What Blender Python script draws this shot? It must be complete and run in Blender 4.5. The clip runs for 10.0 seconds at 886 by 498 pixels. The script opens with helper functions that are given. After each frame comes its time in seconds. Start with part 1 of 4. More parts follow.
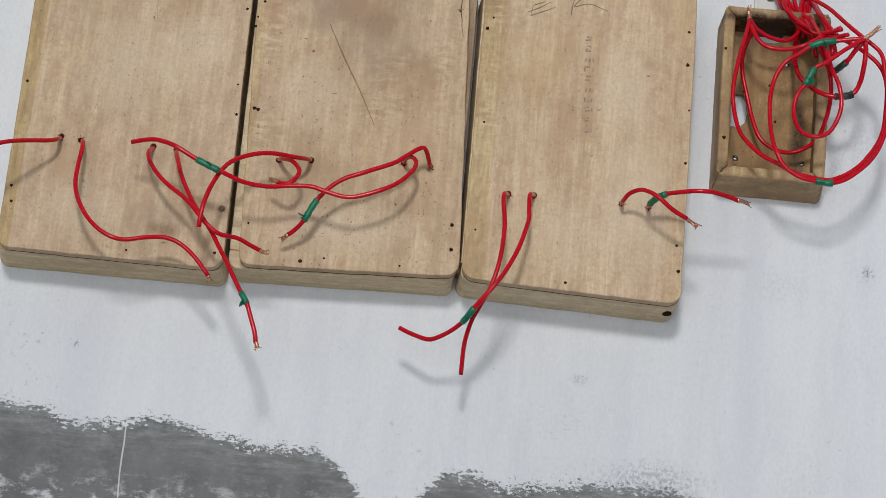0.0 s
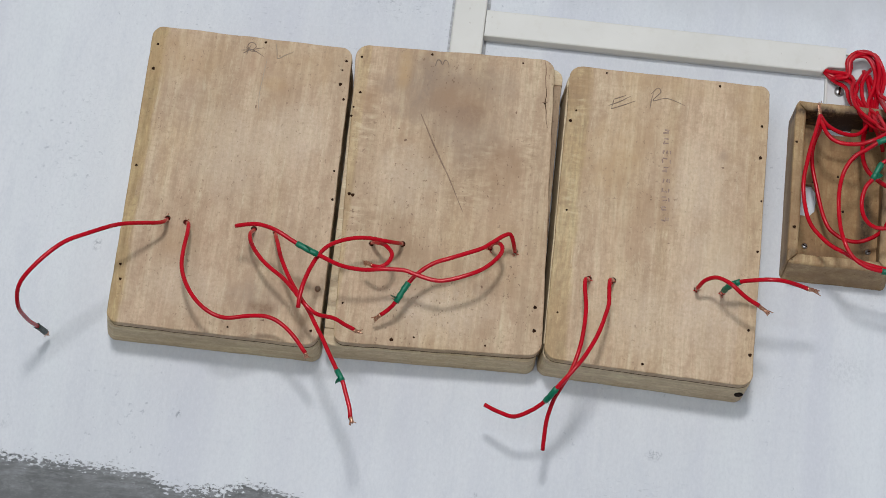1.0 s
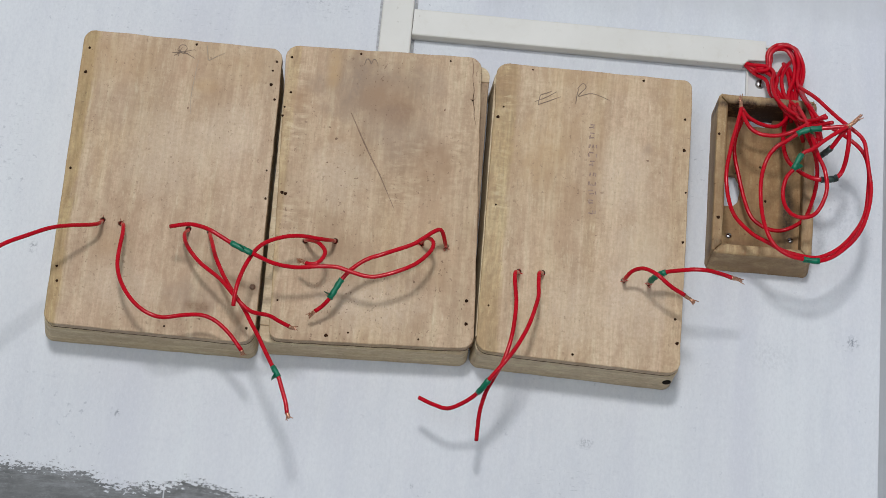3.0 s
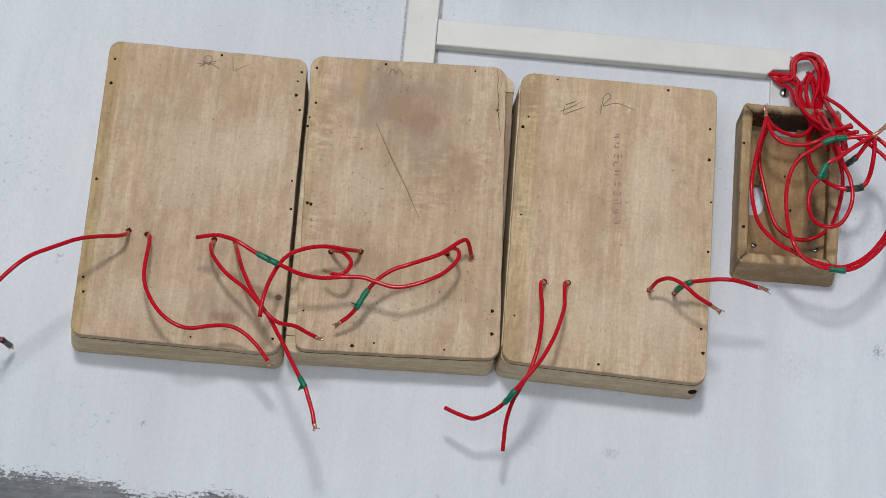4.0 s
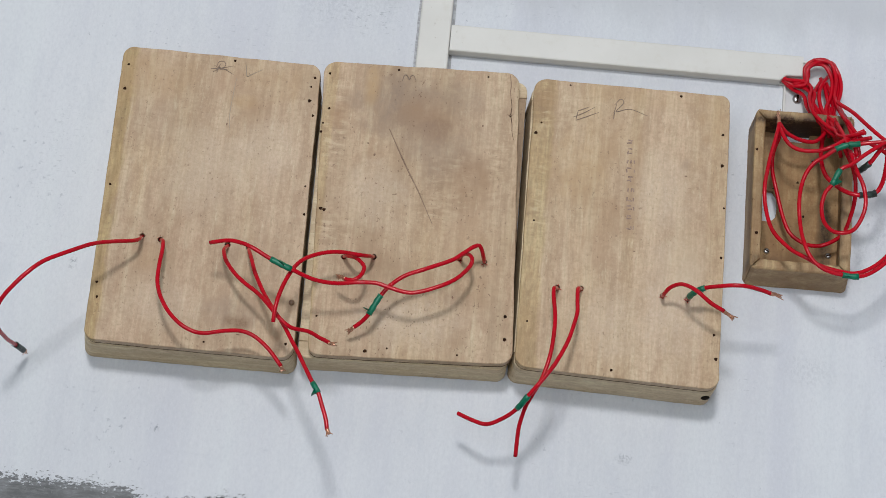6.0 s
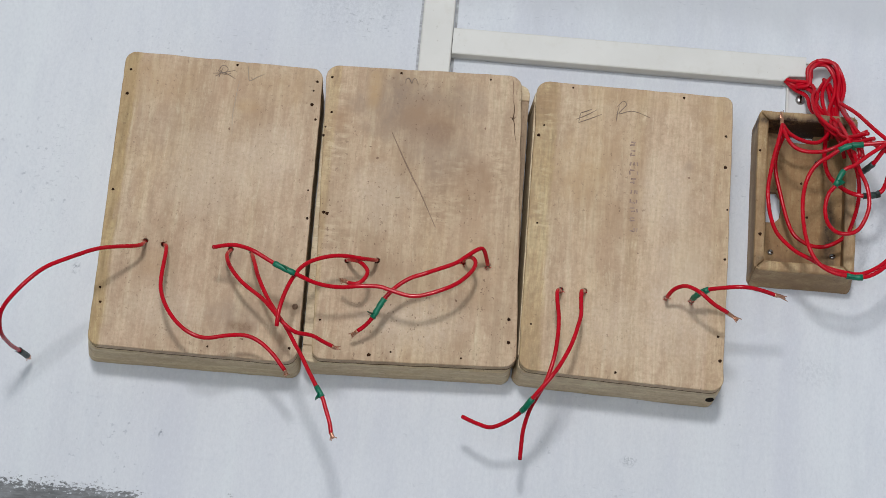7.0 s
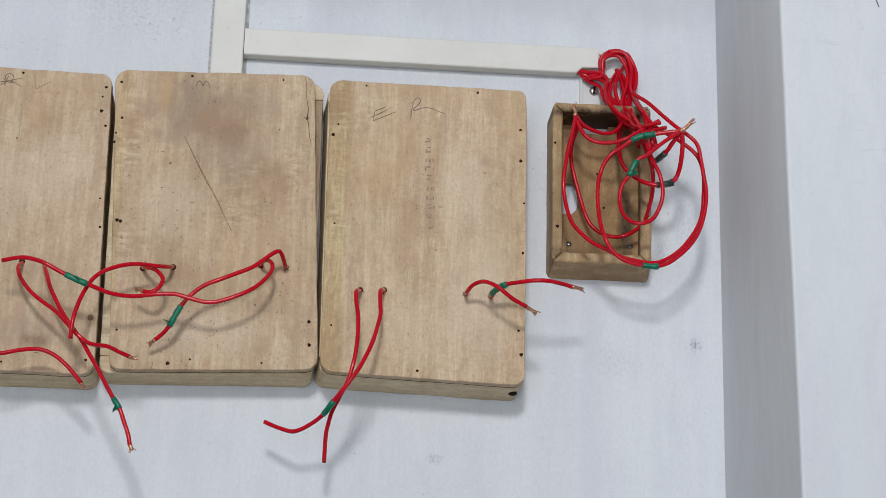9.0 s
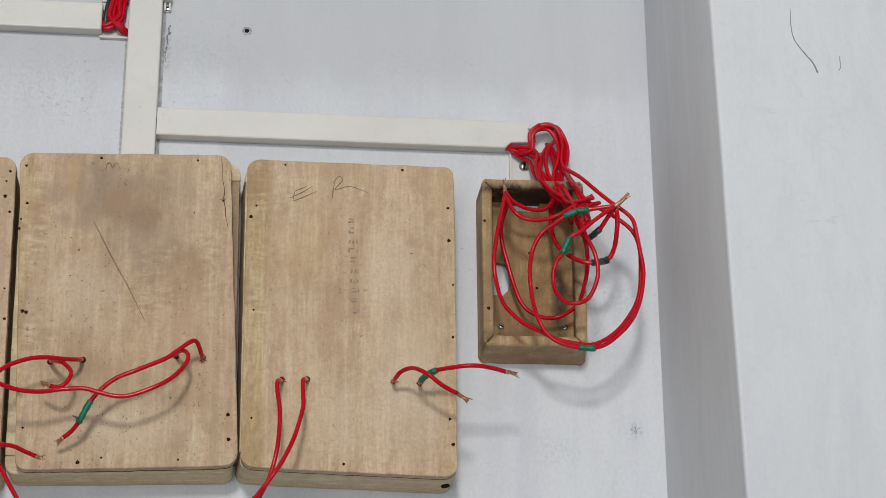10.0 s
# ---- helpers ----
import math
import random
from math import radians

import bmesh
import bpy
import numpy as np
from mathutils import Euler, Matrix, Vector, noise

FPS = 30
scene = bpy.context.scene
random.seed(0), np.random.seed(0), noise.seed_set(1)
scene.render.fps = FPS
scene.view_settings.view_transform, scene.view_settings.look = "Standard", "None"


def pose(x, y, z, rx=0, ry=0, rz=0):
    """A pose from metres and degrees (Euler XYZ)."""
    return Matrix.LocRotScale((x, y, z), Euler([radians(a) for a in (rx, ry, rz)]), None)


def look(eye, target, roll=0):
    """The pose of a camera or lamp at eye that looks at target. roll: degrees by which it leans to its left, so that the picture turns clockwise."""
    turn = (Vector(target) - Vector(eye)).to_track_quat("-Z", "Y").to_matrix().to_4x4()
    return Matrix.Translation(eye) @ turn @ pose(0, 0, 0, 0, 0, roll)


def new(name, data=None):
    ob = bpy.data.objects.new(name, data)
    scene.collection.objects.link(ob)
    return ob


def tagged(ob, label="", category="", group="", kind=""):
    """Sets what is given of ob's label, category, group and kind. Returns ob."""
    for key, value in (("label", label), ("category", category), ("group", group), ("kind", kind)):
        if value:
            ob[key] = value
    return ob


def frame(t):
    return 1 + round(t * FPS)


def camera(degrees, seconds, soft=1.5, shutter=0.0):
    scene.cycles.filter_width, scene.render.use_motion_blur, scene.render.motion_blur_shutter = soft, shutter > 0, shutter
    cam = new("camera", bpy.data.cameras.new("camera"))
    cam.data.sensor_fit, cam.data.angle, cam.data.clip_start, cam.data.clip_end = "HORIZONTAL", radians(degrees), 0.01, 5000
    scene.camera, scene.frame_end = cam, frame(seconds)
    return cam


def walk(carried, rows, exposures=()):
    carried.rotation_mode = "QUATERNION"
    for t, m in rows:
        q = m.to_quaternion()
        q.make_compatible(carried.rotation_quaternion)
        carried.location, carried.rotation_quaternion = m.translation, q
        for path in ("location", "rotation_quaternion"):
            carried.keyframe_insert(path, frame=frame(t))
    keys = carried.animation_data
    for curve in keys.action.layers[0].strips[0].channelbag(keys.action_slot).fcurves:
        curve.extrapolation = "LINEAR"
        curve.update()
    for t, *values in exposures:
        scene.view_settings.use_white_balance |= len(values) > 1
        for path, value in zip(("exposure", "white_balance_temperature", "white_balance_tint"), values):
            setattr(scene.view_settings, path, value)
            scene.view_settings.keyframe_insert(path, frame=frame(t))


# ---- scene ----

MM = 0.001
BASE = 1.77  # height of the plan's zero line above the floor

# ---------------------------------------------------------------- camera
cam = camera(26.24, 10.0, soft=0.6)
PATH = [
    (0, 0.0781, -1.0787, 1.4461, 107.171, -5.462, -1.234),
    (0.1, 0.0720, -1.0799, 1.4459, 107.296, -5.811, -1.350),
    (0.2, 0.0666, -1.0848, 1.4458, 107.257, -5.776, -1.539),
    (0.3, 0.0669, -1.0921, 1.4464, 107.120, -5.387, -1.006),
    (0.4, 0.0666, -1.0986, 1.4466, 107.070, -5.338, -0.966),
    (0.5, 0.0669, -1.1076, 1.4468, 107.204, -5.304, -1.147),
    (0.6, 0.0665, -1.1142, 1.4478, 107.599, -4.942, -1.160),
    (0.7, 0.0660, -1.1223, 1.4486, 107.784, -4.825, -0.897),
    (0.8, 0.0590, -1.1314, 1.4511, 108.022, -5.126, -0.894),
    (0.9, 0.0566, -1.1368, 1.4503, 108.227, -5.454, -0.445),
    (1, 0.0547, -1.1448, 1.4479, 108.307, -6.676, -0.084),
    (1.1, 0.0512, -1.1499, 1.4451, 108.362, -7.501, 0.026),
    (1.2, 0.0479, -1.1526, 1.4441, 108.405, -7.877, 0.016),
    (1.3, 0.0473, -1.1546, 1.4422, 108.413, -8.173, 0.037),
    (1.4, 0.0461, -1.1549, 1.4416, 108.279, -8.388, -0.137),
    (1.5, 0.0451, -1.1549, 1.4410, 108.113, -8.088, -0.195),
    (1.7, 0.0464, -1.1552, 1.4438, 107.668, -7.951, -0.230),
    (1.8, 0.0474, -1.1548, 1.4436, 107.568, -7.701, -0.381),
    (2, 0.0504, -1.1545, 1.4433, 107.576, -7.260, -0.674),
    (2.2, 0.0470, -1.1583, 1.4435, 107.729, -6.093, -1.232),
    (2.5, 0.0570, -1.1621, 1.4455, 107.789, -5.232, -1.219),
    (2.7, 0.0582, -1.1648, 1.4449, 107.946, -5.044, -1.590),
    (3.8, 0.0516, -1.1678, 1.4476, 108.290, -5.179, -1.381),
    (4, 0.0488, -1.1685, 1.4479, 108.217, -5.066, -1.200),
    (4.5, 0.0458, -1.1684, 1.4473, 107.930, -5.169, -0.339),
    (5, 0.0476, -1.1689, 1.4485, 107.916, -5.054, -0.792),
    (5.5, 0.0475, -1.1704, 1.4497, 108.077, -5.274, -0.993),
    (5.7, 0.0465, -1.1697, 1.4481, 108.194, -5.252, -0.982),
    (6.8, 0.0481, -1.1695, 1.4482, 108.431, -5.152, -0.739),
    (7, 0.0485, -1.1688, 1.4489, 108.382, -4.986, -0.667),
    (7.5, 0.0469, -1.1674, 1.4481, 108.031, -4.753, -1.008),
    (8, 0.0483, -1.1678, 1.4485, 107.886, -4.744, -1.259),
    (8.5, 0.0488, -1.1675, 1.4493, 107.895, -4.455, -1.720),
    (8.6, 0.0524, -1.1655, 1.4495, 108.111, -3.915, -1.818),
    (8.7, 0.0601, -1.1620, 1.4503, 108.339, -3.353, -2.736),
    (8.8, 0.0634, -1.1620, 1.4514, 108.437, -2.651, -3.442),
    (8.9, 0.0680, -1.1620, 1.4563, 108.356, -2.030, -4.115),
    (9, 0.0728, -1.1652, 1.4604, 108.221, -1.454, -4.653),
    (9.1, 0.0756, -1.1632, 1.4610, 108.313, -0.989, -4.981),
    (9.2, 0.0791, -1.1617, 1.4616, 108.588, -0.264, -5.210),
    (9.3, 0.0787, -1.1597, 1.4656, 109.008, 0.788, -5.452),
    (9.4, 0.0797, -1.1583, 1.4672, 109.374, 1.220, -5.472),
    (9.5, 0.0812, -1.1553, 1.4698, 109.718, 1.334, -5.431),
    (9.6, 0.0843, -1.1494, 1.4737, 110.236, 1.757, -5.227),
    (9.7, 0.0869, -1.1435, 1.4756, 110.750, 1.279, -5.425),
    (9.8, 0.0868, -1.1313, 1.4736, 111.195, 1.140, -5.576),
    (9.9, 0.0854, -1.1227, 1.4747, 111.167, 1.402, -5.588),
    (10, 0.0841, -1.1103, 1.4780, 110.830, 0.261, -6.054),
]
walk(cam, [(t, pose(x, y, z, rx, ry, rz)) for t, x, y, z, rx, ry, rz in PATH],
     exposures=[(0.0, 0.04, 6430, 10), (0.8, 0.04, 6220, 10), (9.0, 0.04, 6200, 10), (9.45, 0.03, 6480, 10), (10.0, -0.04, 6530, 10)])

# ---------------------------------------------------------------- light
world = bpy.data.worlds.new("world")
world.use_nodes = True
scene.world = world
world.node_tree.nodes["Background"].inputs["Color"].default_value = (0.75, 0.85, 1.0, 1)
world.node_tree.nodes["Background"].inputs["Strength"].default_value = 0.4


def lamp(name, kind, power, m, size=0.2, size_y=None, colour=(1, 1, 1)):
    data = bpy.data.lights.new(name, kind)
    data.energy, data.color = power, colour
    if kind == "AREA":
        data.shape, data.size = ("RECTANGLE" if size_y else "DISK"), size
        if size_y:
            data.size_y = size_y
    else:
        data.shadow_soft_size = size
    ob = new(name, data)
    ob.matrix_world = m
    return ob


# unseen room lamp, placed by the wires' shadows, and a broad fill light added behind
lamp("room_lamp_light", "AREA", 18.0, look((-0.05, -2.05, 2.25), (0.05, 0, 1.80)), 0.25, None, (1.0, 0.975, 0.96))
lamp("window_light", "AREA", 45, look((-0.5, -4.15, 1.30), (0.1, 0, 1.6)), 2.2, 1.5, (0.90, 0.95, 1.0))

# ---------------------------------------------------------------- materials


class Nodes:
    """A small builder for node materials."""

    def __init__(self, name):
        self.mat = bpy.data.materials.new(name)
        self.mat.use_nodes = True
        self.tree = self.mat.node_tree
        self.bsdf = self.tree.nodes["Principled BSDF"]
        self.coord = self.add("ShaderNodeTexCoord").outputs["Object"]
        self.made = {}

    def add(self, kind, **values):
        node = self.tree.nodes.new(kind)
        for key, value in values.items():
            node.inputs[key.replace("_", " ")].default_value = value
        return node

    def link(self, a, b):
        self.tree.links.new(a, b)

    def math(self, op, a, b=None, c=None, clamp=False):
        node = self.tree.nodes.new("ShaderNodeMath")
        node.operation, node.use_clamp = op, clamp
        for i, v in enumerate((a, b, c)):
            if v is None:
                continue
            if isinstance(v, (int, float)):
                node.inputs[i].default_value = v
            else:
                self.link(v, node.inputs[i])
        return node.outputs[0]

    def place(self, scale=(1, 1, 1), shift=(0, 0, 0), vary=0.0):
        """Object coordinates, scaled and shifted; the same request gives the same node."""
        key = (scale, shift, vary)
        if key not in self.made:
            self.made[key] = self.mapped(scale, shift, vary)
        return self.made[key]

    def mapped(self, scale, shift, vary):
        node = self.add("ShaderNodeMapping")
        node.inputs["Scale"].default_value = scale
        node.inputs["Location"].default_value = shift
        src = self.coord
        if vary:
            info = self.add("ShaderNodeObjectInfo").outputs["Random"]
            move = self.add("ShaderNodeVectorMath")
            move.operation = "MULTIPLY_ADD"
            self.link(info, move.inputs[0])
            move.inputs[1].default_value = (vary, vary * 0.7, vary * 1.3)
            self.link(src, move.inputs[2])
            src = move.outputs[0]
        self.link(src, node.inputs["Vector"])
        return node.outputs[0]

    def noise(self, where, scale, detail=4, rough=0.55, distort=0.0):
        node = self.add("ShaderNodeTexNoise", Scale=scale, Detail=detail, Roughness=rough, Distortion=distort)
        self.link(where, node.inputs["Vector"])
        return node.outputs["Fac"]

    def ramp(self, value, *stops, smooth=False):
        node = self.add("ShaderNodeValToRGB")
        band = node.color_ramp
        band.interpolation = "EASE" if smooth else "LINEAR"
        for i, (at, col) in enumerate(stops):
            e = band.elements[i] if i < 2 else band.elements.new(at)
            e.position = at
            e.color = (col, col, col, 1) if isinstance(col, (int, float)) else (*col, 1)
        self.link(value, node.inputs[0])
        return node.outputs[0]

    def mix(self, fac, a, b, blend="MIX"):
        node = self.tree.nodes.new("ShaderNodeMix")
        node.data_type, node.blend_type = "RGBA", blend
        for slot, v in ((0, fac), (6, a), (7, b)):
            if isinstance(v, (int, float)):
                node.inputs[slot].default_value = v
            elif isinstance(v, tuple):
                node.inputs[slot].default_value = (*v, 1)
            else:
                self.link(v, node.inputs[slot])
        return node.outputs[2]

    def axes(self):
        if "axes" not in self.made:
            node = self.add("ShaderNodeSeparateXYZ")
            self.link(self.coord, node.inputs[0])
            self.made["axes"] = node.outputs
        return self.made["axes"]

    def wander(self, scale):
        """A shared uneven field, about zero."""
        if ("wander", scale) not in self.made:
            self.made["wander", scale] = self.math("SUBTRACT", self.noise(self.place(), scale, 3), 0.5)
        return self.made["wander", scale]

    def blob(self, x, z, rx, rz, warp=0.0, scale=60):
        """1 in the middle of a soft uneven spot at x, z, and 0 outside it."""
        ax = self.axes()
        u = self.math("DIVIDE", self.math("SUBTRACT", ax[0], x), rx)
        v = self.math("DIVIDE", self.math("SUBTRACT", ax[2], z), rz)
        d = self.math("SQRT", self.math("ADD", self.math("MULTIPLY", u, u), self.math("MULTIPLY", v, v)))
        if warp:
            d = self.math("ADD", d, self.math("MULTIPLY", self.wander(scale), warp))
        return self.ramp(d, (0.15, 1.0), (1.0, 0.0), smooth=True)

    def done(self, colour, rough=0.6, height=None, strength=0.3, distance=0.001, **values):
        for slot, v in (("Base Color", colour), ("Roughness", rough)):
            if isinstance(v, tuple):
                self.bsdf.inputs[slot].default_value = (*v, 1)
            elif isinstance(v, (int, float)):
                self.bsdf.inputs[slot].default_value = v
            else:
                self.link(v, self.bsdf.inputs[slot])
        for key, v in values.items():
            self.bsdf.inputs[key.replace("_", " ")].default_value = v
        if height is not None:
            bump = self.add("ShaderNodeBump", Strength=strength, Distance=distance)
            self.link(height, bump.inputs["Height"])
            self.link(bump.outputs[0], self.bsdf.inputs["Normal"])
        return self.mat


def wall_material(name, patched):
    n = Nodes(name)
    ax = n.axes()
    big = n.noise(n.place((1, 1, 0.45)), 5, 5)
    streak = n.noise(n.place((1, 1, 0.10)), 70, 4, 0.6)
    smear = n.noise(n.place((1, 1, 0.22), (3, 1, 2)), 34, 5, 0.65, 0.4)
    spots = n.noise(n.place((1, 1, 1), (7, 0, 3)), 230, 3, 0.6)
    where = n.noise(n.place((1, 1, 1), (1, 4, 0)), 11, 4, 0.6)
    col = n.mix(n.ramp(big, (0.35, 0.0), (0.65, 1.0)), (0.625, 0.640, 0.665), (0.685, 0.70, 0.72))
    col = n.mix(n.ramp(streak, (0.45, 0.0), (0.72, 0.35)), col, (0.755, 0.765, 0.78))
    col = n.mix(n.ramp(smear, (0.58, 0.0), (0.74, 0.30)), col, (0.50, 0.52, 0.56))
    dirt = n.math("MULTIPLY", n.ramp(spots, (0.62, 0.0), (0.69, 1.0)), n.ramp(where, (0.50, 0.0), (0.64, 0.70 if patched else 0.15)))
    col = n.mix(dirt, col, (0.34, 0.36, 0.40))
    flat = n.noise(n.place((0.35, 1, 1), (5, 1, 8)), 150, 4, 0.7)
    rubbed = n.math("MULTIPLY", n.ramp(flat, (0.60, 0.0), (0.68, 0.6)), n.ramp(n.noise(n.place((1, 1, 1), (2, 2, 9)), 9, 3), (0.52, 0.0), (0.66, 0.6)))
    col = n.mix(rubbed, col, (0.45, 0.47, 0.51))
    dabs = n.noise(n.place((1, 1, 0.35), (6, 0, 1)), 55, 6, 0.7, 0.8)
    col = n.mix(n.ramp(dabs, (0.36, 0.45), (0.50, 0.0)), col, (0.60, 0.62, 0.655))
    sweep = n.noise(n.place((1, 1, 0.07), (9, 2, 3)), 26, 3, 0.6)
    col = n.mix(n.ramp(sweep, (0.50, 0.0), (0.64, 0.55 if patched else 0.25)), col, (0.585, 0.595, 0.645))
    col = n.mix(n.ramp(sweep, (0.34, 0.45 if patched else 0.25), (0.46, 0.0)), col, (0.70, 0.73, 0.735))
    tooth = n.noise(n.place((1, 1, 0.6), (2, 7, 4)), 520, 4, 0.75)
    col = n.mix(n.ramp(tooth, (0.34, 0.24 if patched else 0.10), (0.52, 0.0)), col, (0.50, 0.515, 0.545))
    col = n.mix(n.ramp(tooth, (0.54, 0.0), (0.68, 0.25 if patched else 0.12)), col, (0.79, 0.80, 0.81))
    height = n.math("ADD", n.math("MULTIPLY", streak, 0.6), n.math("MULTIPLY", n.noise(n.place(), 160, 3), 0.4))
    height = n.math("ADD", height, n.math("MULTIPLY", tooth, 0.6 if patched else 0.25))
    if patched:
        # bare cement below a ragged brushed edge of the white paint
        edge = n.ramp(n.math("DIVIDE", n.math("ADD", ax[0], 0.30), 0.60),
                      (0.0, 0.50), (0.09, 0.585), (0.20, 0.56), (0.237, 0.565), (0.255, 0.54), (0.271, 0.462), (0.33, 0.485),
                      (0.354, 0.57), (0.376, 0.54), (0.42, 0.465), (0.456, 0.40), (0.515, 0.42), (0.54, 0.28), (0.57, 0.0),
                      (0.615, 0.08), (0.64, 0.36), (0.67, 0.32), (0.705, 0.27), (0.78, 0.36), (0.86, 0.38), (0.93, 0.10))
        bristle = n.noise(n.place((0.45, 1, 1), (2, 0, 5)), 560, 3, 0.7)
        rag = n.noise(n.place((0.5, 1, 1.2), (0, 2, 1)), 130, 8, 0.78)
        scum = n.noise(n.place((0.7, 1, 1.1), (4, 2, 1)), 95, 6, 0.75)
        level = n.math("MULTIPLY_ADD", edge, 0.07, BASE - 0.15)
        below = n.math("SUBTRACT", level, ax[2])
        below = n.math("ADD", below, n.math("MULTIPLY", n.math("SUBTRACT", rag, 0.5), 0.024))
        below = n.math("ADD", below, n.math("MULTIPLY", n.math("SUBTRACT", bristle, 0.5), 0.022))
        chips = n.noise(n.place((0.8, 1, 1.2), (8, 3, 2)), 480, 4, 0.7)
        feather = n.ramp(n.noise(n.place((1, 1, 0.3), (3, 3, 3)), 22, 3), (0.40, 0.006), (0.58, 0.040))
        below = n.math("ADD", below, n.math("MULTIPLY", n.math("SUBTRACT", chips, 0.5), feather))
        bare = n.ramp(n.math("MULTIPLY_ADD", below, 220, 0.5), (0.25, 0.0), (0.75, 1.0))
        # thin paint again lower down, over the cement
        low = n.math("MULTIPLY", n.ramp(n.math("SUBTRACT", BASE - 0.140, ax[2]), (0.0, 0.0), (0.02, 1.0)), n.ramp(scum, (0.50, 0.0), (0.62, 0.75)))
        bare = n.math("MULTIPLY", bare, n.math("SUBTRACT", 1.0, low))
        line = n.math("ABSOLUTE", n.math("ADD", n.math("SUBTRACT", ax[0], -0.1005), n.math("MULTIPLY", n.math("SUBTRACT", n.noise(n.place(), 25, 2), 0.5), 0.006)))
        bare = n.math("MULTIPLY", bare, n.ramp(n.math("MULTIPLY", line, 1000), (0.25, 0.25), (0.60, 1.0)))
        # greyer towards the top of the wall, with an uneven start
        rough_z = n.math("ADD", ax[2], n.math("MULTIPLY", n.math("SUBTRACT", n.noise(n.place((1, 1, 0.5), (1, 1, 4)), 30, 4, 0.65), 0.5), 0.05))
        col = n.mix(n.ramp(n.math("SUBTRACT", rough_z, BASE + 0.225), (0.0, 0.0), (0.035, 0.6), smooth=True), col, (0.50, 0.51, 0.525))
        cement = n.mix(n.ramp(n.noise(n.place(), 45, 6, 0.65), (0.3, 0.0), (0.7, 1.0)), (0.095, 0.098, 0.096), (0.165, 0.168, 0.167))
        cement = n.mix(n.ramp(scum, (0.55, 0.0), (0.72, 0.35)), cement, (0.36, 0.37, 0.38))
        smeared = n.noise(n.place((0.28, 1, 1.3), (6, 1, 4)), 210, 5, 0.72)
        film = n.math("MULTIPLY", n.ramp(n.math("MULTIPLY", below, 40), (0.0, 1.0), (0.9, 0.0)), n.ramp(smeared, (0.44, 0.0), (0.62, 0.45)))
        cement = n.mix(film, cement, (0.40, 0.415, 0.43))
        cement = n.mix(n.ramp(n.noise(n.place((0.6, 1, 1), (7, 7, 1)), 330, 4, 0.7), (0.56, 0.0), (0.70, 0.30)), cement, (0.27, 0.28, 0.29))
        col = n.mix(bare, col, cement)
        # dirt along both edges of the upright casing, with its shadow gap painted in
        for x in (-0.0002, 0.0232):
            near = n.math("ABSOLUTE", n.math("ADD", n.math("SUBTRACT", ax[0], x), n.math("MULTIPLY", n.wander(90), 0.0012)))
            strip = n.math("MULTIPLY", n.ramp(n.math("MULTIPLY", near, 1000), (0.7, 1.0), (1.7, 0.0)), n.ramp(n.math("SUBTRACT", ax[2], BASE + 0.16), (0.0, 0.0), (0.01, 0.75)))
            col = n.mix(n.math("MULTIPLY", strip, n.ramp(smeared, (0.36, 0.35), (0.56, 1.0))), col, (0.22, 0.215, 0.21))
        height = n.math("SUBTRACT", height, n.math("MULTIPLY", bare, 0.9))
        # a few worn marks in the paint
        crumbs = n.ramp(n.noise(n.place((1, 1, 0.8), (5, 5, 5)), 480, 4, 0.7), (0.46, 0.05), (0.56, 1.3))
        for x, z, rx, rz, k in ((0.3225, 0.018, 0.004, 0.005, 0.8), (0.1562, -0.063, 0.0055, 0.004, 0.45), (0.026, 0.266, 0.003, 0.018, 0.35),
                                (0.315, 0.10, 0.012, 0.020, 0.14), (0.301, 0.085, 0.006, 0.02, 0.14), (-0.206, 0.032, 0.003, 0.005, 0.5),
                                (-0.052, 0.236, 0.05, 0.03, 0.12), (0.045, 0.262, 0.04, 0.02, 0.10), (0.205, -0.118, 0.03, 0.012, 0.35), (0.19, -0.125, 0.05, 0.02, 0.2),
                                (-0.137, -0.072, 0.0018, 0.0035, 0.7), (-0.25, -0.09, 0.012, 0.004, 0.3), (0.27, 0.005, 0.02, 0.012, 0.12), (0.05, -0.10, 0.0016, 0.0016, 0.8), (0.285, -0.12, 0.02, 0.03, 0.09)):
            mark = n.math("MULTIPLY", n.math("MULTIPLY", n.blob(x, BASE + z, rx * 1.25, rz * 1.25, 1.2, 320), crumbs), k)
            col = n.mix(mark, col, (0.25, 0.27, 0.30))
        # small slanting scuffs and specks of dirt in a few areas
        dash = n.add("ShaderNodeMapping")
        dash.inputs["Rotation"].default_value = (0, 0.35, 0)
        dash.inputs["Scale"].default_value = (0.32, 1, 1.1)
        n.link(n.coord, dash.inputs["Vector"])
        dashes = n.ramp(n.noise(dash.outputs[0], 520, 3, 0.6), (0.60, 0.0), (0.68, 1.0))
        dots = n.ramp(n.noise(n.place((1, 1, 0.8), (3, 8, 2)), 300, 2, 0.5), (0.67, 0.0), (0.71, 1.0))
        for x, z, rx, rz, k in ((-0.035, 0.224, 0.045, 0.022, 0.55), (-0.030, 0.250, 0.035, 0.014, 0.5), (0.060, 0.288, 0.05, 0.012, 0.45), (0.075, 0.245, 0.06, 0.03, 0.3), (0.19, 0.262, 0.07, 0.02, 0.3),
                                (0.230, -0.010, 0.012, 0.012, 0.4), (0.15, -0.09, 0.05, 0.02, 0.3), (0.315, 0.015, 0.012, 0.012, 0.35), (0.325, 0.284, 0.008, 0.012, 0.5), (0.312, 0.215, 0.014, 0.02, 0.3), (-0.23, 0.10, 0.03, 0.10, 0.25), (-0.12, 0.20, 0.08, 0.02, 0.25)):
            spot = n.blob(x, BASE + z, rx, rz, 0.6, 60)
